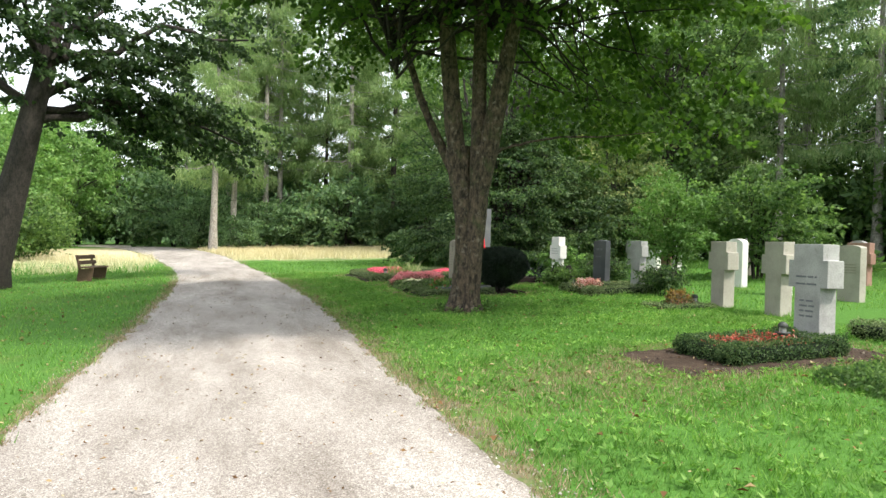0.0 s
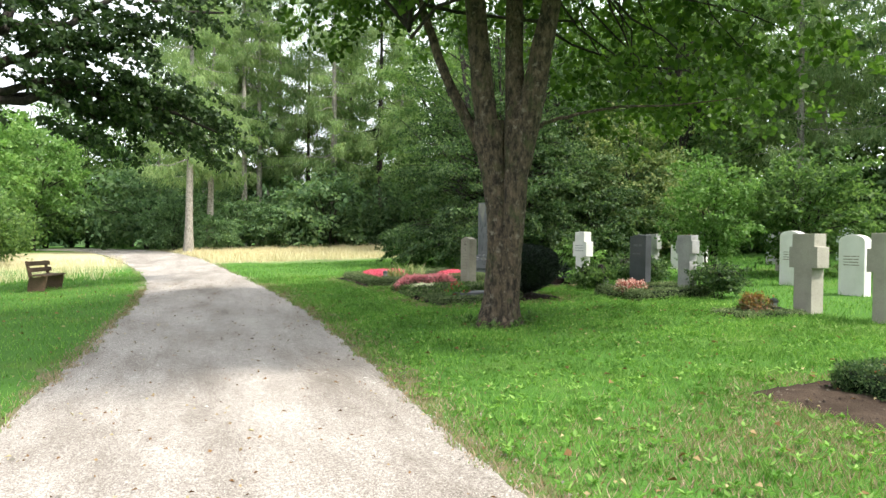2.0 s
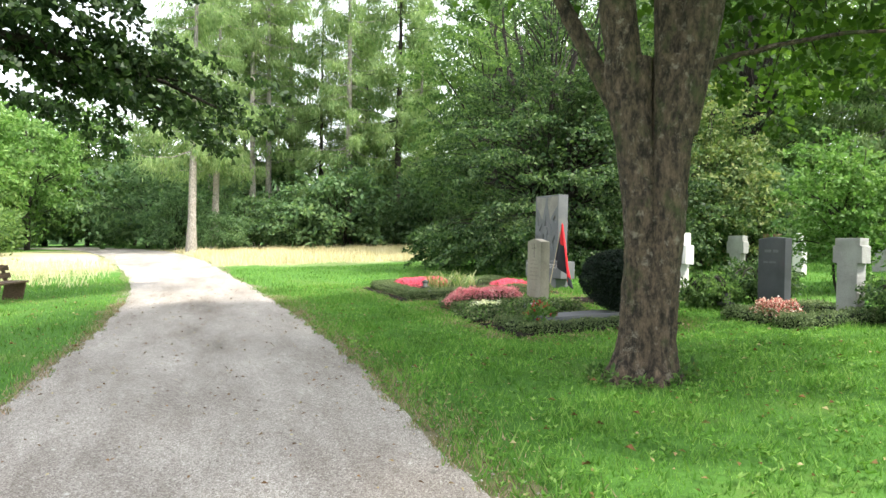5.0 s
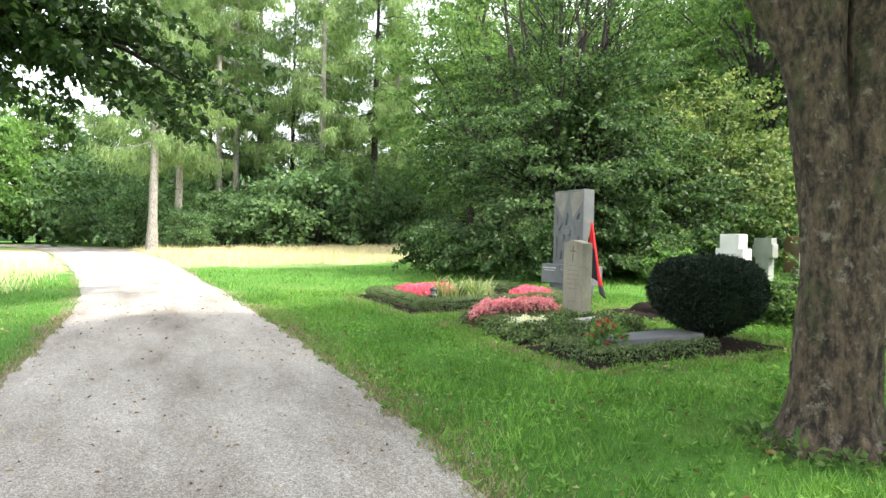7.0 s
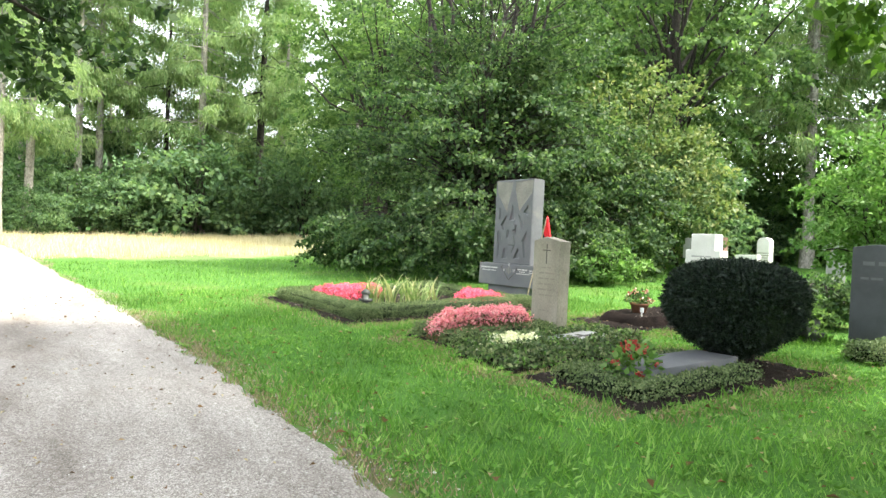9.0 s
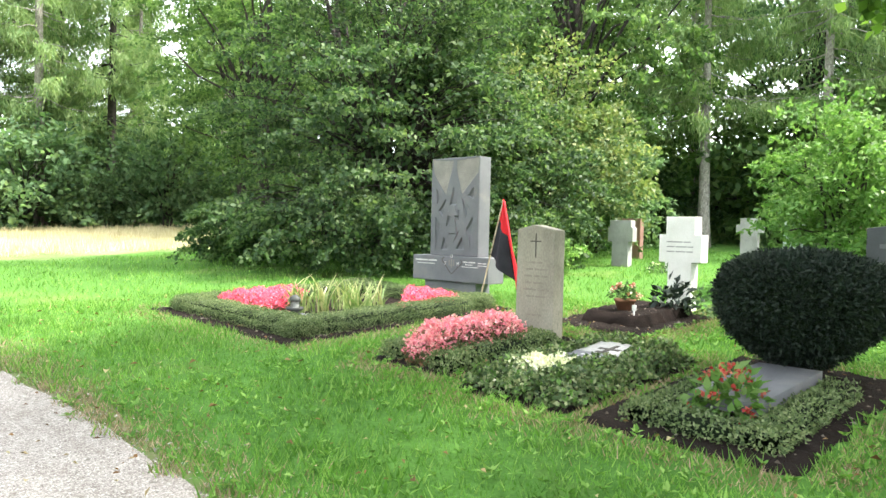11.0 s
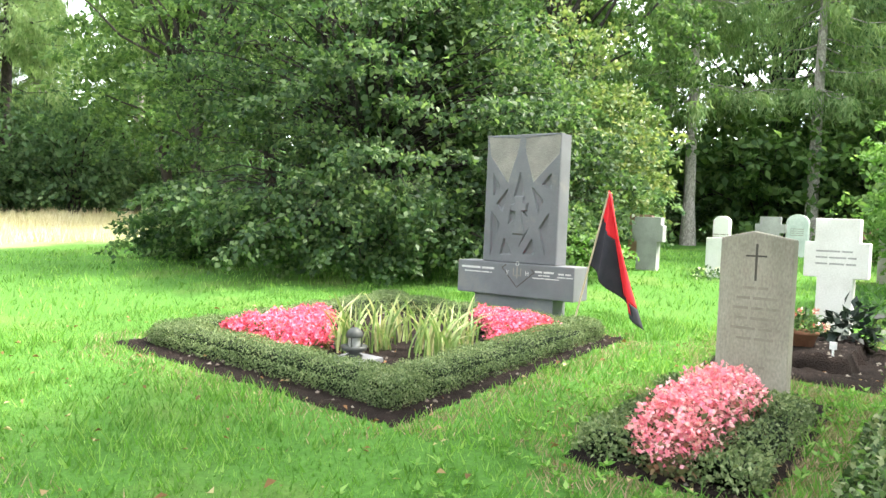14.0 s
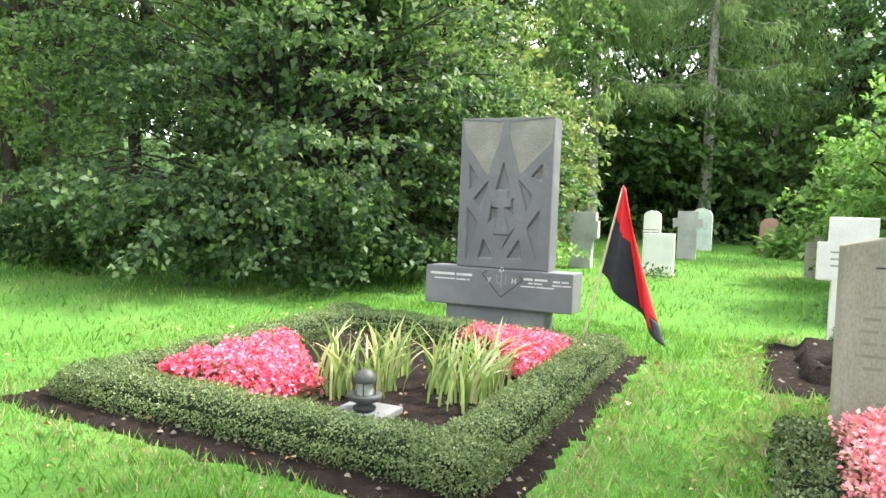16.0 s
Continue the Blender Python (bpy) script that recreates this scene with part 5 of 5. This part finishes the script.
def yew_bush(x, y):
    """Clipped yew: wide flat top, narrowing to bare stems, and two lobes below."""
    rng = np.random.default_rng(81)
    ob = thing("yew_bush", x, y, "large dark clipped yew with a flat top and narrow foot", "bush")
    n = 30000
    t = rng.uniform(0, 1, n) ** 0.75
    a = rng.uniform(0, 6.283, n)
    prof_t = [0.0, 0.06, 0.16, 0.3, 0.5, 0.7, 0.86, 0.95, 1.0]
    prof_r = [0.09, 0.22, 0.40, 0.56, 0.665, 0.685, 0.61, 0.46, 0.0]
    top = rng.uniform(0, 1, n) < 0.25
    r = np.interp(t, prof_t, prof_r)
    z = t * 0.98
    r = np.where(top, 0.55 * np.sqrt(rng.uniform(0, 1, n)), r)
    z = np.where(top, 0.98 - 0.11 * (r / 0.55) ** 3, z)
    lob = 1 + 0.10 * np.cos(2 * a + 0.5) * (z < 0.6) + 0.03 * np.sin(5 * a + 3 * z)
    P = np.stack([np.cos(a) * r * lob, np.sin(a) * r * lob, z + 0.12], -1) + rng.normal(size=(n, 3)) * 0.018
    out = unit(P - np.array([0, 0, 0.75]))
    V, F = blades(P, out + rng.normal(size=(n, 3)) * 0.7 + np.array([0, 0, 0.2]), unit(out + rng.normal(size=(n, 3)) * 0.5), rng.uniform(0.03, 0.06, n), rng.uniform(0.010, 0.02, n))
    part("foliage", np_mesh("foliage", V, F), M_L_YEW, ob)
    # near-black filler shape, the yew's inner shade put into its colour
    aa = np.linspace(0, 2 * np.pi, 20, endpoint=False)
    Vc = np.concatenate([np.stack([np.cos(aa) * rr * 0.92, np.sin(aa) * rr * 0.92, np.full(20, tt * 0.96 + 0.1)], -1) for tt, rr in zip(prof_t, prof_r)])
    i, j = np.meshgrid(np.arange(len(prof_t) - 1), np.arange(20), indexing="ij")
    part("core", np_mesh("core", Vc, np.stack([i * 20 + j, i * 20 + (j + 1) % 20, (i + 1) * 20 + (j + 1) % 20, (i + 1) * 20 + j], -1).reshape(-1, 4), True), M_CORE_SHADE, ob)
    stems = [branch(rng, (0.12 * np.cos(k), 0.12 * np.sin(k), -0.05), (0.3 * np.cos(k), 0.3 * np.sin(k), 0.45), 0.03, 0.02, 0, 5, 6) for k in range(6)]
    part("stems", np_mesh("stems", *join_arrays(stems), True), M_BARKDARK, ob)


def ivy_bed(x0, x1, y0, y1, h, seed, label, hole=None, material=None):
    rng = np.random.default_rng(seed)
    n = 12000
    x, y = rng.uniform(x0, x1, n), rng.uniform(y0, y1, n)
    if hole:
        keep = ~((x > hole[0]) & (x < hole[1]) & (y > hole[2]) & (y < hole[3]))
        x, y = x[keep], y[keep]
    n = len(x)
    e = np.minimum(np.minimum(x - x0, x1 - x), np.minimum(y - y0, y1 - y))
    z = h * np.clip(e / 0.16, 0.08, 1) ** 0.5 * rng.uniform(0.55, 1.1, n) + 0.03 * np.sin(x * 11) * np.sin(y * 13)
    P = np.stack([x, y, z], -1)
    out = np.stack([np.where(x - x0 < 0.15, -1.0, np.where(x1 - x < 0.15, 1.0, 0)), np.where(y - y0 < 0.15, -1.0, np.where(y1 - y < 0.15, 1.0, 0)), np.full(n, 0.9)], -1)
    V, F = blades(on_ground(P), rng.normal(size=(n, 3)) + out * 0.4, unit(out) + rng.normal(size=(n, 3)) * 0.4, rng.uniform(0.035, 0.06, n), rng.uniform(0.026, 0.042, n))
    V = V.reshape(n, 4, 3)
    young = rng.uniform(0, 1, n) < 0.14
    ob = new("ivy_cover")
    tagged(ob, label, "ground cover")
    for nm, pick, mt in (("leaves", ~young, material or M_L_IVY), ("young_growth", young, M_L_FRESH)):
        k = int(pick.sum())
        part(nm, np_mesh(nm, V[pick].reshape(-1, 3), np.arange(4 * k).reshape(k, 4)), mt, ob)


def bench():
    """Park bench of dark planks on two solid end frames."""
    ob = thing("park_bench", -2.62, 24.6, "weathered brown wooden park bench on the lawn beside the path", "bench", turn=78)
    for xx in (-0.62, 0.62):
        bm = outline_block([(0.06, 0.0), (0.06, 0.36), (-0.30, 0.40), (-0.34, 0.40), (-0.34, 0.34), (-0.28, 0.0)], 0.07, 0.006)
        o = part("leg", bm, M_WOOD, ob)
        o.matrix_basis = pose(xx - 0.035, 0.2, 0)
        bm = outline_block([(0.02, 0.0), (0.02, 0.36), (0.14, 0.80), (0.20, 0.80), (0.10, 0.36), (0.14, 0.0)], 0.07, 0.006)
        o = part("back_post", bm, M_WOOD, ob)
        o.matrix_basis = pose(xx - 0.035, 0.2, 0)
    for k in range(4):
        part("seat_plank", box(-0.8, 0.8, -0.14 + k * 0.105, -0.05 + k * 0.105, 0.40, 0.44, 0.008), M_WOOD, ob)
    for k in range(2):
        o = part("back_plank", box(-0.8, 0.8, -0.02, 0.02, -0.06, 0.06, 0.008), M_WOOD, ob)
        o.matrix_basis = pose(0, 0.265 + 0.05 * k, 0.56 + 0.17 * k, -15)


def flowerpot(x, y, h, r, label):
    ob = thing("flowerpot", x, y, label, "flowerpot", z=Z(x, y) + 0.14)
    a = np.linspace(0, 2 * np.pi, 16, endpoint=False)
    prof = [(0.001, 0), (r * 0.7, 0), (r, h * 0.8), (r * 1.1, h * 0.82), (r * 1.1, h), (r * 0.9, h), (r * 0.85, h * 0.85), (0.001, h * 0.85)]
    V = np.concatenate([np.stack([np.cos(a) * p, np.sin(a) * p, np.full(16, q)], -1) for p, q in prof])
    i, j = np.meshgrid(np.arange(len(prof) - 1), np.arange(16), indexing="ij")
    part("pot", np_mesh("pot", V, np.stack([i * 16 + j, i * 16 + (j + 1) % 16, (i + 1) * 16 + (j + 1) % 16, (i + 1) * 16 + j], -1).reshape(-1, 4), True), M_TERRACOTTA, ob)


def slab(x0, x1, y0, y1, z, thick, material, label, name="grave_slab", tilt=0.0):
    cx, cy = (x0 + x1) / 2, (y0 + y1) / 2
    ob = thing(name, cx, cy, label, "grave slab", z=Z(cx, cy) + z)
    ob.matrix_basis = ob.matrix_basis @ pose(0, 0, 0, 0, -2.4 - tilt, 0)
    part("plate", box(-(x1 - x0) / 2, (x1 - x0) / 2, -(y1 - y0) / 2, (y1 - y0) / 2, 0, thick, 0.008), material, ob)
    return ob


def build_graves():
    # great bed before the monument
    soil(5.15, 9.1, 20.45, 24.1, 1)
    hedge(5.62, 8.6, 20.89, 23.55, 0.42, 0.205, 71, "low clipped box hedge framing the great grave bed", 0.018, 9000)
    mound("begonias", "triangular bed of bright pink begonias in bloom", [(5.88, 23.35), (7.35, 23.3), (6.3, 22.25), (5.88, 22.4)], 0.27, 2600, 3000, 72, M_PINK, M_L_BEGONIA)
    mound("begonias", "bright pink begonias along the monument's foot", [(8.45, 22.15), (8.5, 21.05), (7.35, 21.1), (7.8, 21.45)], 0.25, 2200, 2400, 73, M_PINK, M_L_BEGONIA)
    for k, (x, y, n) in enumerate([(6.5, 22.2, 30), (6.65, 21.98, 32), (6.75, 21.35, 34), (7.05, 21.3, 30), (6.95, 21.62, 26), (7.1, 22.1, 22)]):
        iris_clump(x, y, n, 0.08, 0.56, 90 + k)
    slab(5.93, 6.31, 21.58, 21.94, 0.04, 0.045, M_DARKGRANITE, "small stone plate under the lantern")
    lantern(6.13, 21.76, 0.26, "little weathered metal grave lantern on a stone plate", z=Z(6.13, 21.76) + 0.085)
    monument()
    flag()
    # inscribed limestone stele
    soil(5.4, 7.8, 18.3, 19.5, 2)
    st = headstone(7.32, 18.87, [(-0.25, -0.15), (0.25, -0.15), (0.25, 1.24), (0.03, 1.295), (-0.25, 1.24)], 0.20, M_SHELLSTONE, "upright weathered limestone stele with a carved cross and worn writing", "gravestone", 2.0,
                   [(-0.02, 0.86 - 0.075 * k, w, 0.032) for k, w in enumerate((0.2, 0.28, 0.32, 0.30, 0.34, 0.26))] + [(0.0, 0.28, 0.2, 0.03)], M_SOFTCUT)
    bm = box(-0.002, 0.002, -0.012, 0.004, 0.93, 1.20, 0, 1)
    box(-0.002, 0.002, -0.075, 0.07, 1.105, 1.118, 0, 1, bm)
    part("carved_cross", bm, M_CUT, st)
    hedge(5.75, 7.0, 18.62, 19.2, 0.40, 0.17, 74, "low dark cotoneaster border round the flowers", 0.03, 3200, None, M_L_BOX)
    mound("begonias", "dense cushion of salmon pink begonias before the stele", [(5.6, 19.08), (6.9, 19.08), (7.1, 18.9), (6.9, 18.68), (5.65, 18.68), (5.5, 18.85)], 0.36, 3600, 3400, 75, M_SALMON, M_L_BEGONIA)
    # ivy grave with the lying plate
    ivy_bed(5.3, 7.4, 17.05, 18.08, 0.22, 76, "glossy variegated ivy covering a grave", (6.2, 7.02, 17.34, 17.8))
    soil(5.2, 7.5, 17.0, 18.15, 3)
    pl = slab(6.14, 7.05, 17.32, 17.82, 0.12, 0.06, M_GREYSTONE, "pale inscribed stone plate with a cross lying in ivy", tilt=3)
    bm = box(-0.02, 0.32, -0.02, 0.02, 0.058, 0.064, 0, 1)
    box(0.14, 0.19, -0.11, 0.11, 0.058, 0.064, 0, 1, bm)
    box(0.02, 0.06, -0.06, 0.07, 0.058, 0.064, 0, 1, bm)
    part("carved_cross", bm, M_CUT, pl)
    part("text_panel", box(-0.44, -0.02, -0.235, 0.235, 0.055, 0.066, 0.002), M_DARKGRANITE, pl)
    for k in range(4):
        part("inscription_line", box(-0.42 + k * 0.09, -0.39 + k * 0.09, -0.22, 0.20 - 0.03 * k, 0.064, 0.069, 0), M_PALECUT, pl)
    mound("begonias", "creamy white begonias blooming among ivy", [(5.45, 17.75), (5.9, 17.75), (5.98, 17.42), (5.5, 17.35)], 0.26, 600, 800, 77, M_WHITEPETAL, M_L_IVY)
    # yew grave
    soil(5.2, 8.25, 15.42, 16.98, 4)
    hedge(5.58, 7.1, 15.78, 16.55, 0.28, 0.14, 78, "low clipped border round the yew grave", 0.03, 3600, "acd")
    slab(5.9, 7.25, 15.92, 16.42, 0.10, 0.09, M_DARKGRANITE, "flat grey granite slab inside the low border")
    leaf_rosette("begonia_plant", 5.95, 16.15, 260, 0.36, 0.26, 79, M_L_FRESH, "potted begonia with red blossoms on the slab", 0.1, 0.05, M_REDPETAL, 26)
    yew_bush(7.58, 16.2)
    # white cross and its mound of soil
    soil(8.35, 10.5, 18.05, 19.6, 5)
    soil(8.75, 10.35, 18.35, 19.28, 6, "raised bare earth mound on a grave", None, 0.15)
    headstone(10.66, 18.8, cross_outline(0.36, 1.36, 0.64, 0.70, 1.10, 0.22), 0.22, M_WHITESTONE, "broad white limestone cross on a fresh grave", "stone_cross", 0, [(0, 0.98 - 0.07 * k, 0.4, 0.03) for k in range(3)], M_GREYSTONE)
    flowerpot(9.25, 18.85, 0.16, 0.13, "terracotta pot of pink flowers on bare earth")
    leaf_rosette("flower_bunch", 9.25, 18.85, 240, 0.2, 0.2, 82, M_L_HAZEL, "red and white flowers with dark leaves in a pot", 0.06, 0.30, M_MIXPETAL, 16)
    leaf_rosette("dark_plant", 9.95, 18.55, 130, 0.42, 0.28, 83, M_L_YEW, "dark bronze-leaved plant before the white cross", 0.13, 0.12)
    leaf_rosette("dark_plant", 10.2, 18.25, 120, 0.38, 0.26, 84, M_L_HAZEL, "green leafy plant beside the white cross", 0.1, 0.05)
    tag = thing("plant_tag", 8.95, 18.55, "small white plant tag in the soil", "tag", z=Z(8.95, 18.55) + 0.15)
    part("card", box(-0.005, 0.005, -0.03, 0.03, 0.06, 0.13, 0.002), M_LABEL, tag)
    part("stake", box(-0.004, 0.004, -0.008, 0.008, -0.06, 0.06, 0), M_LABEL, tag)
    # dark granite stone with flowers
    headstone(10.5, 16.12, [(-0.29, -0.15), (0.29, -0.15), (0.29, 1.27), (0.0, 1.31), (-0.29, 1.29)], 0.16, M_DARKSTONE, "dark granite headstone with pale lettering", "gravestone", 0, [(0, 1.02, 0.3, 0.08), (0, 0.84, 0.34, 0.05)], M_DARKGRANITE)
    hedge(9.3, 10.9, 14.5, 15.6, 0.4, 0.2, 85, "low green border round a grave", 0.035, 1900)
    mound("begonias", "red, pink and white begonias in front of the dark stone", [(9.2, 15.3), (9.8, 15.3), (9.8, 14.8), (9.2, 14.8)], 0.34, 600, 520, 86, M_MIXPETAL, M_L_BEGONIA)
    headstone(10.75, 14.86, cross_outline(0.36, 1.3, 0.52, 0.9, 1.18, 0.22), 0.2, M_GREYSTONE, "weathered dark grey cross-shaped headstone", "gravestone")
    lantern(9.98, 16.62, 0.36, "dark metal grave lantern beside the dark headstone")
    # row of stone crosses
    headstone(10.3, 11.44, cross_outline(0.36, 1.36, 0.56, 0.78, 1.14, 0.22), 0.28, M_TANSTONE, "thick tan sandstone cross standing on the lawn", "stone_cross", 0, (), None, "stone crosses")
    headstone(10.3, 10.0, cross_outline(0.37, 1.38, 0.58, 0.78, 1.14, 0.22), 0.28, M_TANSTONE, "thick tan sandstone cross with a mossy side", "stone_cross", 0, (), None, "stone crosses")
    headstone(8.05, 7.22, cross_outline(0.42, 1.42, 0.64, 0.82, 1.20, 0.24), 0.30, M_GREYSTONE, "thick grey stone cross behind a clipped hedge", "stone_cross", 0, [(0.02, 0.95 - 0.1 * k, 0.34, 0.04) for k in range(2)] + [(0, 0.62 - 0.07 * k, 0.24, 0.04) for k in range(4)], M_DARKGRANITE, "stone crosses")
    soil(5.2, 8.6, 6.05, 7.75, 7, "worn bare soil round the hedged grave", M_SOIL_WORN)
    hedge(6.15, 7.75, 6.55, 7.3, 0.28, 0.25, 87, "neat boxwood hedge round a grave", 0.03, 3000, None, M_L_HAZEL)
    mound("begonias", "small red begonias inside the hedge", [(6.2, 7.25), (7.6, 7.2), (7.6, 6.6), (6.2, 6.6)], 0.27, 1500, 260, 88, M_REDPETAL, M_L_BEGONIA, 0.025)
    lantern(7.35, 6.95, 0.22, "grey metal grave lantern inside the hedge", z=Z(7.35, 6.95) + 0.2)
    ivy_bed(6.3, 9.6, 4.4, 5.6, 0.16, 101, "low spreading evergreen ground cover in the lawn", None, M_L_WOODS)
    hedge(9.5, 10.6, 6.9, 7.5, 0.3, 0.25, 102, "dark clipped hedge round a further grave", 0.03, 2000)
    soil(8.9, 10.3, 11.2, 12.2, 8, "low planted grave before a cross")
    hedge(9.1, 10.0, 11.4, 12.0, 0.35, 0.08, 89, "very low green planting on a grave", 0.03, 1800)
    mound("marigolds", "clump of orange-brown flowers on a grave", [(9.4, 12.0), (9.85, 12.0), (9.85, 11.6), (9.4, 11.6)], 0.33, 700, 240, 95, M_ORANGEPETAL, M_L_BEGONIA)
    lantern(10.0, 11.75, 0.26, "small glass grave lantern before the cross")
    # further stones
    far = [(14.3, 15.25, arch_outline(0.6, 1.33, 0.12), M_WHITESTONE, "white headstone with a gently rounded top"),
           (13.5, 13.0, arch_outline(0.6, 1.27, 0.14), M_WHITESTONE, "pale headstone with a rounded top"),
           (13.8, 11.3, arch_outline(0.55, 1.25, 0.06), M_TANSTONE, "tan headstone with a low curved top"),
           (16.35, 21.6, [(-0.28, -0.15), (0.28, -0.15), (0.28, 0.80), (-0.28, 0.82)], M_WHITESTONE, "low pale square headstone with fine writing"),
           (16.55, 23.2, cross_outline(0.46, 1.15, 0.7, 0.62, 0.98, 0.3), M_GREYSTONE, "grey stone cross with a carved picture"),
           (19.2, 24.4, [(-0.3, -0.15), (0.3, -0.15), (0.3, 1.15), (-0.3, 1.15)], M_REDSTONE, "pale reddish upright headstone"),
           (20.6, 21.6, cross_outline(0.45, 1.2, 0.7, 0.8, 1.02, 0.24), M_GREYSTONE, "grey cross-shaped headstone at the back"),
           (24.3, 21.65, arch_outline(0.6, 1.25, 0.25), M_PALEGREEN, "pale greenish rounded headstone"),
           (17.7, 21.98, arch_outline(0.34, 1.22, 0.12), M_WHITESTONE, "bright white headstone with a curved head"),
           (24.6, 19.8, arch_outline(0.55, 1.05, 0.22), M_REDSTONE, "reddish stone with a rounded head"),
           (22.9, 18.5, arch_outline(0.6, 1.15, 0.2), M_REDSTONE, "brownish rounded headstone beside ferns"),
           (20.9, 18.3, [(-0.3, -0.15), (0.3, -0.15), (0.3, 0.95), (-0.3, 0.95)], M_TANSTONE, "low tan headstone in the back row"),
           (17.8, 14.3, cross_outline(0.6, 1.2, 0.8, 0.6, 0.9, 0.35), M_REDSTONE, "broad reddish sandstone headstone"),
           (19.5, 13.0, arch_outline(0.55, 1.2, 0.1), M_DARKSTONE, "dark upright headstone near the wood"),
           (18.0, 18.8, arch_outline(0.5, 1.15, 0.1), M_TANSTONE, "narrow tan headstone at the back"),
           (21.0, 16.9, arch_outline(0.55, 1.2, 0.16), M_GREYSTONE, "grey rounded headstone at the back"),
           (23.5, 16.0, arch_outline(0.55, 1.15, 0.12), M_GREYSTONE, "grey headstone by the dark wood")]
    for k, (x, y, pts, mt, lab) in enumerate(far):
        headstone(x, y, pts, 0.2, mt, lab, "stone_cross" if len(pts) == 12 and pts[3][0] > pts[2][0] else "gravestone", (k * 37 % 7) - 3, [(0, 0.8 - 0.06 * j, 0.36, 0.03) for j in range(4)] if pts[2][1] > 0.8 else (), M_SOFTCUT)
    leaf_rosette("fern", 23.8, 19.2, 240, 0.8, 0.9, 97, M_L_FRESH, "spreading green fern beside a headstone", 0.35)
    leaf_rosette("low_plant", 15.7, 21.6, 150, 0.25, 0.5, 98, M_L_HAZEL, "low planting with pale flowers before a headstone", 0.08, 0, M_WHITEPETAL, 12)
    leaf_rosette("low_plant", 12.4, 18.5, 200, 0.5, 0.6, 99, M_L_DARK, "dark low plants along the white cross row", 0.1)


# ---- build ----
build_ground()
build_path()
build_woods()
oak()
maple()
hazel()
near_shrubs()
build_graves()
herbs_round_maple()
bench()
grass("lawn_grass", 190000, 2.0, 10.5, 2.2, 25.5, 0.048, 0.009, 201, M_GRASS, "short green grass blades of the mown lawn")
grass("lawn_tufts", 46000, 2.4, 10.5, 3.0, 24.5, 0.09, 0.011, 202, M_GRASS, "taller grass tufts in the lawn", 0.6, 0.05)
grass("verge_grass", 45000, -7.0, 0.2, 5.0, 32.0, 0.07, 0.012, 203, M_GRASS, "green grass across the path")
grass("lawn_grass", 50000, 2.0, 24.0, 10.0, 34.0, 0.09, 0.018, 204, M_GRASS, "green grass between and behind the graves")
grass("meadow_grass", 52000, 1.0, 30.0, 36.0, 56.0, 0.30, 0.03, 205, M_HAY, "tall dry yellow meadow grass", 0.3, 0.25)
grass("meadow_grass", 5000, -11.0, -1.5, 28.0, 44.0, 0.32, 0.02, 206, M_HAY, "dry yellow grass patch behind the bench", 0.4, 0.3)
broad_weeds(4200, 207)
dry_verge(30000, 209)
fallen_leaves(3600, 208)
